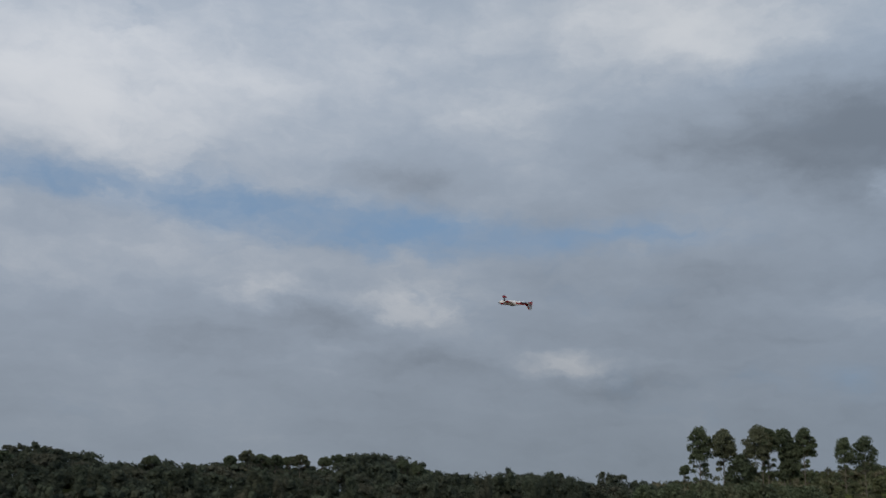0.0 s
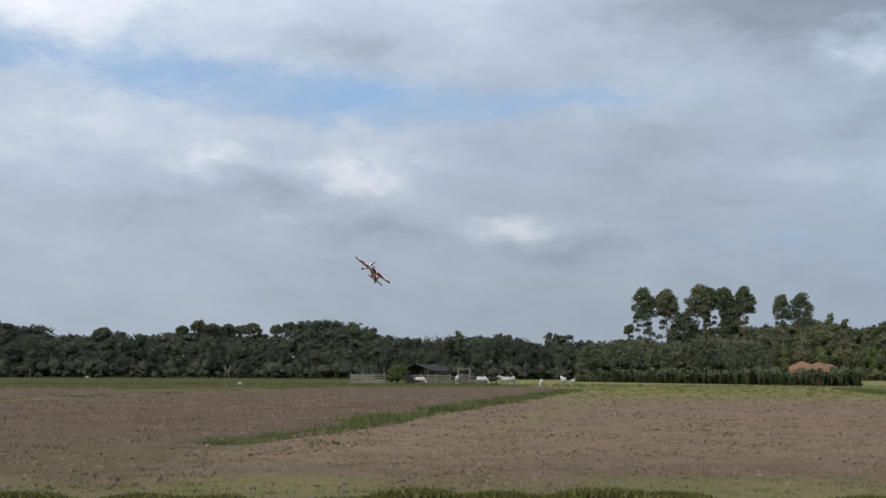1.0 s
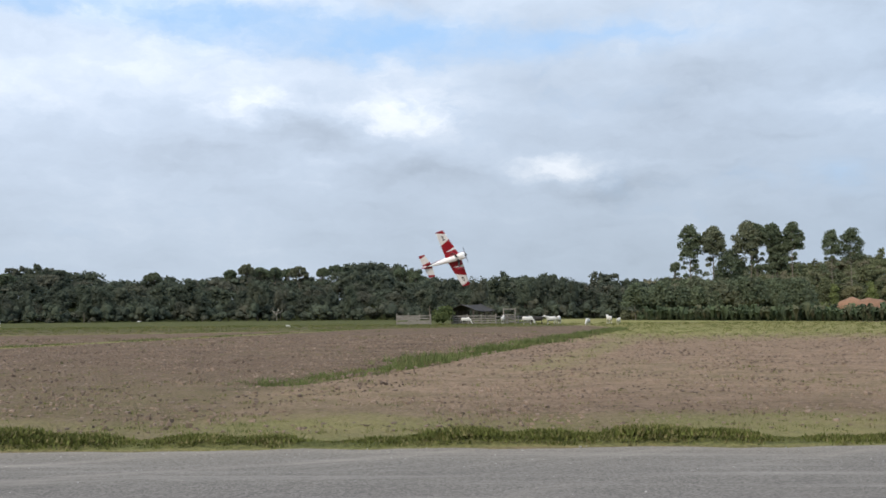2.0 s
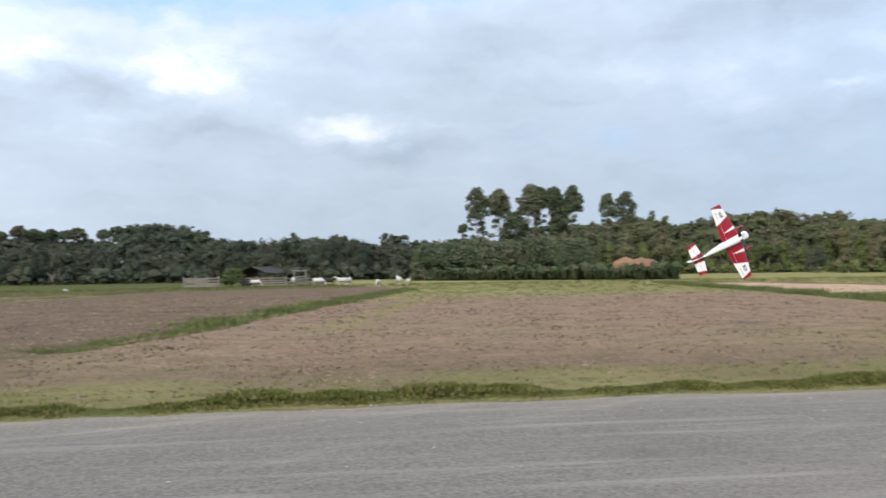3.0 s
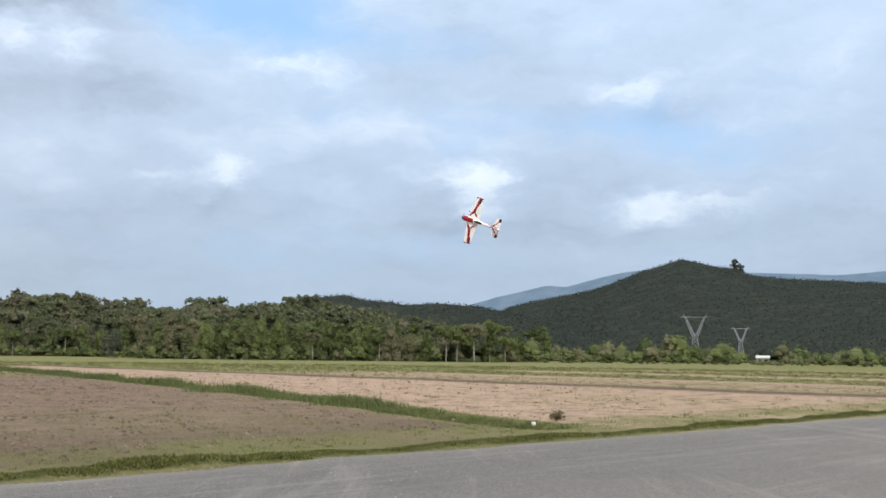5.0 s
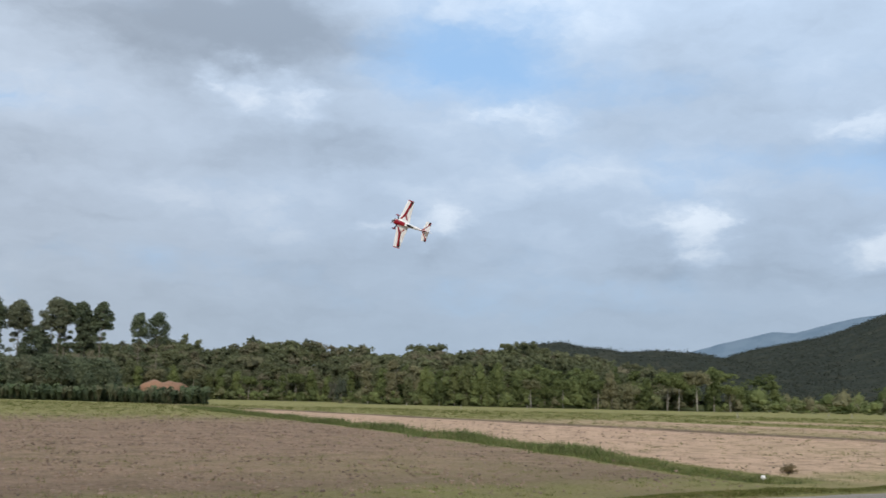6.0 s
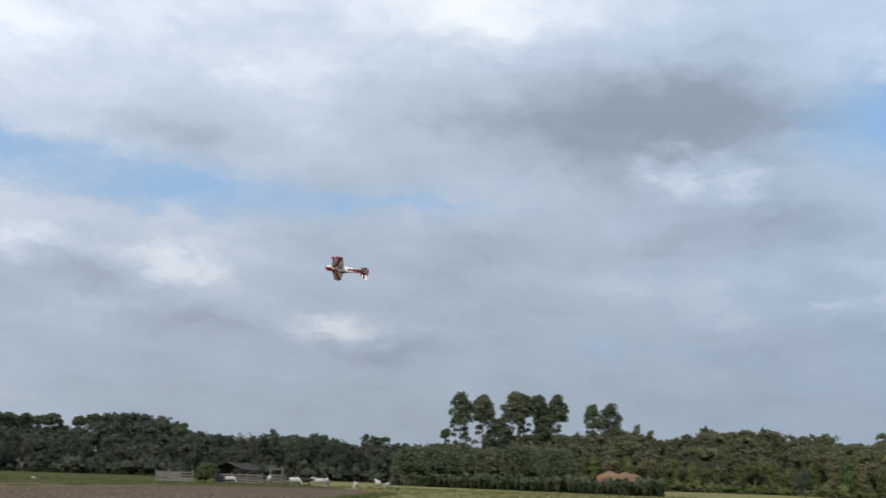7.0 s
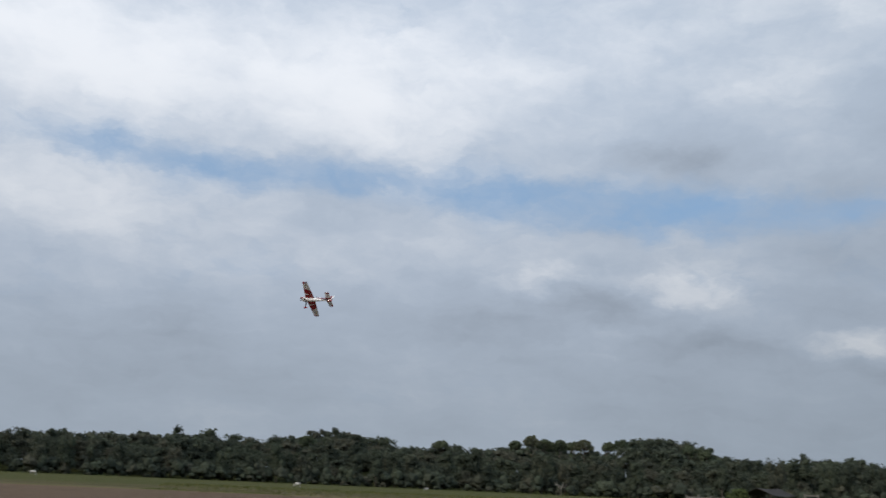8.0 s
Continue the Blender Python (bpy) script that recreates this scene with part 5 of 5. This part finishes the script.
def build_far_works():
    build_pylon(62.85, 560, 24.9, "grey steel lattice pylon before the dark hill")
    build_pylon(65.2, 640, 20.7, "more distant grey steel lattice pylon")
    x, y = at(66.3, 345)
    house = thing("farm_building", "low white farm building with a flat pale roof", "building", pose(x, y, 0, 0, 0, -66))
    part("wall", bm_box("wall", (4.0, 3.2, 1.9), WOOD, 0.03), house, m=pose(0, 0, 0.95))
    part("roof", bm_box("roof", (4.4, 3.8, 0.9), PAINT_WHITE, 0.12), house, "deep white roof", pose(0, 0, 2.35))
    part("door", bm_box("door", (0.9, 0.08, 1.7), WOOD_DARK), house, m=pose(-0.9, -1.64, 0.85))
    part("window", bm_box("window", (1.0, 0.08, 0.7), CANOPY), house, m=pose(1.0, -1.64, 1.2))
    # field posts
    rng = random.Random(9)
    bm = bmesh.new()
    tube_bm(bm, [(0, 0, -0.2), (0.02, 0, 0.4), (0, 0, 0.8)], [0.07, 0.065, 0.05], 7)
    stake = bm_mesh("fence_post", bm, BARK_PALE)
    for k, (a, r) in enumerate([(38.3, 190), (41.9, 215), (45.6, 235), (53.0, 150), (57.5, 185), (58.6, 195), (60.2, 205), (61.0, 215), (62.2, 222), (63.4, 228), (64.4, 236), (65.6, 240), (66.9, 245), (35.3, 240), (33.2, 250)]):
        x, y = at(a, r)
        ob = new("fence_post", stake)
        ob.matrix_basis = pose(x, y, 0, rng.uniform(-3, 3), rng.uniform(-3, 3), 0)
        tagged(ob, "pale painted fence post standing in the pasture", "fence post", "pasture fence posts")
    # pale stone by the ditch
    bm = bmesh.new()
    bmesh.ops.create_icosphere(bm, subdivisions=2, radius=0.062)
    for v in bm.verts:
        v.co = Vector((v.co.x * 1.1, v.co.y * 0.9, v.co.z * 0.9)) * (1 + 0.25 * noise.noise(v.co * 9))
    stone = new("stone", bm_mesh("stone", bm, ROCK, False))
    stone.matrix_basis = pose(20.95, 15.1, 0.05)
    tagged(stone, "pale stone at the end of the ditch", "stone")


# ---- grass, clods and stones ----
def tuft(rng, blades, high, spread, width):
    v, f = [], []
    for k in range(blades):
        a, h = rng.uniform(0, 6.28), high * rng.uniform(0.45, 1.1)
        p = np.array([rng.normal(0, spread), rng.normal(0, spread), 0])
        bend = np.array([math.cos(a), math.sin(a), 0]) * h * rng.uniform(0.2, 0.9)
        s = np.array([-math.sin(a), math.cos(a), 0]) * width
        b = len(v)
        v += [p - s, p + s, p + bend + [0, 0, h]]
        f += [(b, b + 1, b + 2)]
    return np.array(v), np.array(f)


def strew(name, label, category, spots, kinds, mat, seed, sizes):
    rng = np.random.default_rng(seed)
    verts, faces, tints, base = [], [], [], 0
    for x, y, z, s0 in spots:
        v, f = kinds[rng.integers(len(kinds))]
        s, turn = s0 * rng.uniform(*sizes), rng.uniform(0, 6.28)
        c, q = math.cos(turn) * s, math.sin(turn) * s
        verts.append(np.stack([v[:, 0] * c - v[:, 1] * q + x, v[:, 0] * q + v[:, 1] * c + y, v[:, 2] * s + z], -1))
        faces.append(f + base)
        tints.append(np.full(len(v), rng.random()))
        base += len(v)
    data = mesh(name, np.concatenate(verts), np.concatenate(faces), mat)
    set_tint(data, np.concatenate(tints))
    return tagged(new(name, data), label, category, kind="stuff")


def build_grass():
    rng = np.random.default_rng(101)
    kinds = [tuft(rng, 15, 0.072, 0.10, 0.020) for k in range(6)]
    tall = [tuft(rng, 18, 0.40, 0.20, 0.030) for k in range(5)]
    # verge along the runway, thick and uneven
    spots = []
    for k in range(19000):
        x = rng.uniform(-14, 62) if k % 6 else rng.uniform(-45, 110)
        swell = 0.85 + 0.14 * math.sin(x * 0.8) + 0.16 * math.sin(x * 2.3 + 1) + 0.16 * math.sin(x * 5.1)
        u = rng.normal(0.42, 0.16)
        if math.sin(x * 0.83) + 0.8 * math.sin(x * 2.1 + 1) < -0.9 and rng.random() < 0.6:
            continue
        y = float(road_edge(x)) + u
        if u < 0.02:
            continue
        spots.append((x, y, float(mound(x, y)) - 0.01, max(0.35, swell) * (1.15 - 0.6 * abs(u - 0.5)) * float(np.interp(x, [4, 14], [1.0, 0.7]))))
    strew("verge_grass", "uneven thick green grass verge beside the runway", "grass", spots, kinds, GRASS, 102, (0.6, 1.05))
    # ditches
    spots = []
    for line, n, wide in ((DITCH_WEST, 2600, 0.55), (DITCH_EAST, 6500, 0.62), (BANK_WEST, 900, 0.5), (STRIP_FAR, 1100, 1.3)):
        pts = [Vector((*p, 0)) for p in line]
        lengths = [(b - a).length for a, b in zip(pts, pts[1:])]
        total = sum(lengths)
        for k in range(n):
            d = d_along = total * rng.random()
            i = 0
            while i < len(lengths) - 1 and d > lengths[i]:
                d -= lengths[i]
                i += 1
            p = pts[i].lerp(pts[i + 1], d / lengths[i])
            lump = 0.55 + 0.35 * math.sin(p.y * 0.55) + 0.25 * math.sin(p.y * 1.7 + 2) + 0.15 * math.sin(p.y * 4.1)
            if lump < 0.45 and rng.random() < 0.8:
                continue
            s = {id(DITCH_WEST): 1.0, id(DITCH_EAST): 1.05}.get(id(line), 0.7) * min(1.0, 0.42 + 0.58 * d_along / 14)
            spots.append((p.x + rng.normal(0, wide), p.y + rng.normal(0, wide), -0.08, s * max(0.35, lump)))
    strew("ditch_grass", "tall ragged green grass along the field ditches", "grass", spots, tall, GRASS_LUSH, 103, (0.55, 1.1))
    # thin grass on the tilled ground and the far pasture
    spots = []
    for k in range(52000):
        a, r = rng.uniform(-30, 75), 15 + 150 * rng.random() ** 1.4
        x, y = at(a, r)
        if y < float(road_edge(x)) + 1.4:
            continue
        spots.append((x, y))
    xy = np.array(spots)
    g, tn, lush = cover(xy[:, 0], xy[:, 1])
    keep = rng.random(len(xy)) < np.clip(g - 0.24, 0.006, 0.8)
    spots = [(x, y, 0.0, 0.3 + 0.010 * math.hypot(x, y)) for (x, y), k in zip(xy, keep) if k]
    strew("pasture_grass", "sparse green and dry grass over the fields", "grass", spots, [tuft(rng, 9, 0.16, 0.16, 0.016) for k in range(5)], GRASS, 104, (0.5, 1.0))


def build_shrub():
    """A dry shrub at the end of the eastern ditch."""
    rng = np.random.default_rng(121)
    root = thing("shrub", "small dry brown shrub at the end of the ditch", "shrub", pose(23.4, 16.1, 0) @ Matrix.Scale(0.5, 4))
    bm = bmesh.new()
    for k in range(9):
        a = k * 0.7
        tube_bm(bm, [(0, 0, -0.05), (0.12 * math.cos(a), 0.12 * math.sin(a), 0.25), (0.3 * math.cos(a), 0.3 * math.sin(a), 0.5 + 0.03 * k)], [0.02, 0.014, 0.006], 5)
    part("stems", bm_mesh("stems", bm, WOOD_DARK), root)
    lobes = [(0.2 * math.cos(k * 1.3), 0.2 * math.sin(k * 1.3), 0.08 + 0.06 * k, 0.34 - 0.03 * k, 0.13) for k in range(6)]
    part("leaves", crown_mesh("leaves", rng, lobes, 420, 0.055, LEAF_DRY, 0.5), root)


def build_clods():
    rng = np.random.default_rng(111)
    bm = bmesh.new()
    bmesh.ops.create_cube(bm, size=1.5)
    bm.verts.ensure_lookup_table()
    v0 = np.array([v.co[:] for v in bm.verts])
    f0 = np.array([[v.index for v in f.verts] for f in bm.faces])
    bm.free()
    kinds = []
    for k in range(8):
        kinds.append((v0 * (0.65 + 0.6 * rng.random((len(v0), 1))) * np.array([1.1, 0.9, 0.8]), f0))
    spots = []
    while len(spots) < 40000:
        a, r = rng.uniform(-27, 60), 14.5 + 70 * rng.random() ** 1.3
        x, y = at(a, r)
        if y < float(road_edge(x)) + 1.7:
            continue
        spots.append((x, y))
    xy = np.array(spots)
    g, tn, lush = cover(xy[:, 0], xy[:, 1])
    keep = rng.random(len(xy)) < np.clip(1.0 - 1.3 * g, 0.05, 1) * (1 - 0.8 * smooth(tn, 0.5, 0.9))
    spots = [(x, y, 0.005, 0.010 + 0.030 * rng.random() ** 4 + 0.0006 * y) for (x, y), k in zip(xy, keep) if k]
    strew("clods", "dry brown clods of tilled earth", "earth clods", spots, kinds, CLOD, 112, (0.6, 1.3))
    spots = []
    for k in range(900):
        x = rng.uniform(-16, 45)
        u = abs(rng.normal(0, 1.6)) if k % 3 else rng.uniform(0, 11)
        spots.append((x, float(road_edge(x)) - 0.1 - u, 0.012, rng.uniform(0.004, 0.011)))
    strew("gravel", "loose pale stones on the runway", "gravel", spots, kinds, ROCK_DULL, 113, (0.6, 1.5))


LEAF_DRY = foliage_material("dry_leaf", (0.085, 0.065, 0.035), (0.19, 0.15, 0.085), (0.24, 0.19, 0.11))
CLOD = plain("clod_earth", (0.060, 0.042, 0.032), (0.34, 0.25, 0.185), 2.0, 0.95, bump=0.6)
ROCK_DULL = plain("dull_stone", (0.24, 0.23, 0.215), (0.48, 0.46, 0.43), 3.0, 0.9)
aeroplane, propeller = build_aeroplane()
build_yard()
build_cattle()
build_far_works()
build_grass()
build_shrub()
build_clods()


def motions():
    """The flight: position, then roll, pitch and heading, every tenth of a second; and the turning propeller."""
    walk(aeroplane, [
    (0.0, pose(3.71, 57.66, 13.17, 173, -1, 174)),
    (0.1, pose(3.63, 56.98, 12.27, 172, -0, 181)),
    (0.2, pose(3.31, 56.33, 11.30, 169, -1, 190)),
    (0.3, pose(2.85, 55.70, 10.35, 164, -3, 202)),
    (0.4, pose(2.29, 55.05, 9.51, 150, -8, 216)),
    (0.5, pose(1.71, 54.36, 8.84, 131, -12, 229)),
    (0.6, pose(1.15, 53.63, 8.36, 102, -11, 240)),
    (0.7, pose(0.68, 52.85, 7.87, 69, -13, 248)),
    (0.8, pose(0.22, 52.03, 7.36, 37, -17, 254)),
    (0.9, pose(-0.35, 51.17, 6.90, 4, -19, 258)),
    (1.0, pose(-0.96, 50.25, 6.58, -39, -22, 264)),
    (1.1, pose(-1.44, 49.32, 6.31, -85, -22, 268)),
    (1.2, pose(-1.83, 48.40, 5.93, -129, -21, 272)),
    (1.3, pose(-2.07, 47.28, 5.54, -165, -21, 274)),
    (1.4, pose(-2.16, 45.95, 5.18, 159, -20, 278)),
    (1.5, pose(-2.09, 44.46, 4.87, 122, -19, 285)),
    (1.6, pose(-1.88, 42.86, 4.57, 86, -18, 293)),
    (1.7, pose(-1.52, 41.19, 4.30, 49, -17, 302)),
    (1.8, pose(-1.01, 39.51, 4.05, 13, -16, 311)),
    (1.9, pose(-0.36, 37.87, 3.81, -23, -14, 320)),
    (2.0, pose(0.43, 36.30, 3.58, -60, -13, 328)),
    (2.1, pose(1.36, 34.87, 3.34, -96, -12, 334)),
    (2.2, pose(2.42, 33.62, 3.11, -133, -11, 339)),
    (2.3, pose(3.62, 32.60, 2.86, -169, -11, 340)),
    (2.4, pose(4.95, 31.79, 2.66, 146, -15, 342)),
    (2.5, pose(6.40, 30.96, 2.66, 102, -19, 346)),
    (2.6, pose(7.81, 30.15, 2.61, 72, -17, 348)),
    (2.7, pose(9.19, 29.31, 2.47, 37, -19, 347)),
    (2.8, pose(10.63, 28.43, 2.27, -1, -24, 352)),
    (2.9, pose(12.16, 27.54, 2.27, -44, -26, 359)),
    (3.0, pose(13.72, 26.73, 2.35, -90, -25, 359)),
    (3.1, pose(15.31, 26.01, 2.33, -120, -25, 360)),
    (3.2, pose(16.52, 25.56, 2.29, -147, -25, 356)),
    (3.3, pose(17.89, 25.05, 2.33, -176, -25, 358)),
    (3.4, pose(19.29, 24.57, 2.46, 148, -28, 357)),
    (3.5, pose(20.71, 24.16, 2.66, 108, -29, 358)),
    (3.6, pose(22.11, 23.86, 2.80, 70, -29, 363)),
    (3.7, pose(23.53, 23.58, 2.86, 39, -30, 363)),
    (3.8, pose(24.93, 23.31, 2.92, 6, -36, 363)),
    (3.9, pose(26.33, 23.07, 3.18, -29, -47, 357)),
    (4.0, pose(27.55, 23.11, 3.43, -94, -53, 391)),
    (4.1, pose(28.72, 23.27, 3.66, -137, -50, 403)),
    (4.2, pose(29.87, 23.49, 3.97, -177, -50, 409)),
    (4.3, pose(31.04, 23.88, 4.36, 147, -49, 412)),
    (4.4, pose(32.19, 24.45, 4.81, 111, -46, 418)),
    (4.5, pose(33.31, 25.17, 5.31, 75, -43, 426)),
    (4.6, pose(34.33, 26.00, 5.83, 39, -38, 437)),
    (4.7, pose(35.22, 26.90, 6.36, 3, -33, 449)),
    (4.8, pose(35.95, 27.85, 6.89, -32, -28, 462)),
    (4.9, pose(36.47, 28.81, 7.38, -68, -23, 474)),
    (5.0, pose(36.74, 29.74, 7.82, -104, -18, 485)),
    (5.1, pose(36.72, 30.61, 8.19, -140, -14, 494)),
    (5.2, pose(36.37, 31.38, 8.48, -176, -12, 500)),
    (5.3, pose(35.65, 32.02, 8.66, 148, -11, 502)),
    (5.4, pose(34.59, 32.58, 8.75, 120, -12, 504)),
    (5.5, pose(33.38, 33.28, 8.80, 90, -12, 507)),
    (5.6, pose(32.14, 34.03, 8.75, 62, -14, 510)),
    (5.7, pose(30.80, 34.84, 8.64, 27, -16, 512)),
    (5.8, pose(29.38, 35.65, 8.68, -15, -20, 516)),
    (5.9, pose(27.86, 36.43, 8.96, -60, -18, 523)),
    (6.0, pose(26.15, 37.26, 9.31, -104, -12, 529)),
    (6.1, pose(24.19, 38.21, 9.65, -146, -7, 527)),
    (6.2, pose(22.17, 39.15, 9.96, -180, -5, 524)),
    (6.3, pose(20.48, 39.85, 10.18, 147, -4, 521)),
    (6.4, pose(18.97, 40.41, 10.15, 107, -9, 520)),
    (6.5, pose(17.07, 41.08, 9.96, 63, -10, 525)),
    (6.6, pose(14.86, 41.81, 9.76, 17, -9, 526)),
    (6.7, pose(12.40, 42.54, 9.83, -31, -8, 525)),
    (6.8, pose(10.07, 43.17, 10.08, -75, -9, 527)),
    (6.9, pose(7.76, 43.74, 10.31, -118, -7, 532)),
    (7.0, pose(5.33, 44.31, 10.48, -164, -3, 533)),
    (7.1, pose(2.71, 44.89, 10.57, 145, -4, 526)),
    (7.2, pose(0.10, 45.48, 10.57, 95, -8, 525)),
    (7.3, pose(-2.58, 46.10, 10.48, 43, -8, 528)),
    (7.4, pose(-5.17, 46.72, 10.47, -8, -9, 528)),
    (7.5, pose(-7.66, 47.32, 10.64, -57, -9, 526)),
    (7.6, pose(-10.07, 47.94, 10.79, -103, -9, 526)),
    (7.7, pose(-12.53, 48.55, 10.87, -155, -6, 527)),
    (7.8, pose(-15.24, 49.08, 10.98, 153, -6, 526)),
    (7.9, pose(-18.12, 49.58, 10.97, 101, -6, 526)),
    (8.0, pose(-21.04, 50.09, 10.88, 45, -4, 529)),
    ])
    walk(propeller, [(k / 10, pose(0.68, 0, 0, (80 * k) % 360, 0, 0)) for k in range(81)])


motions()
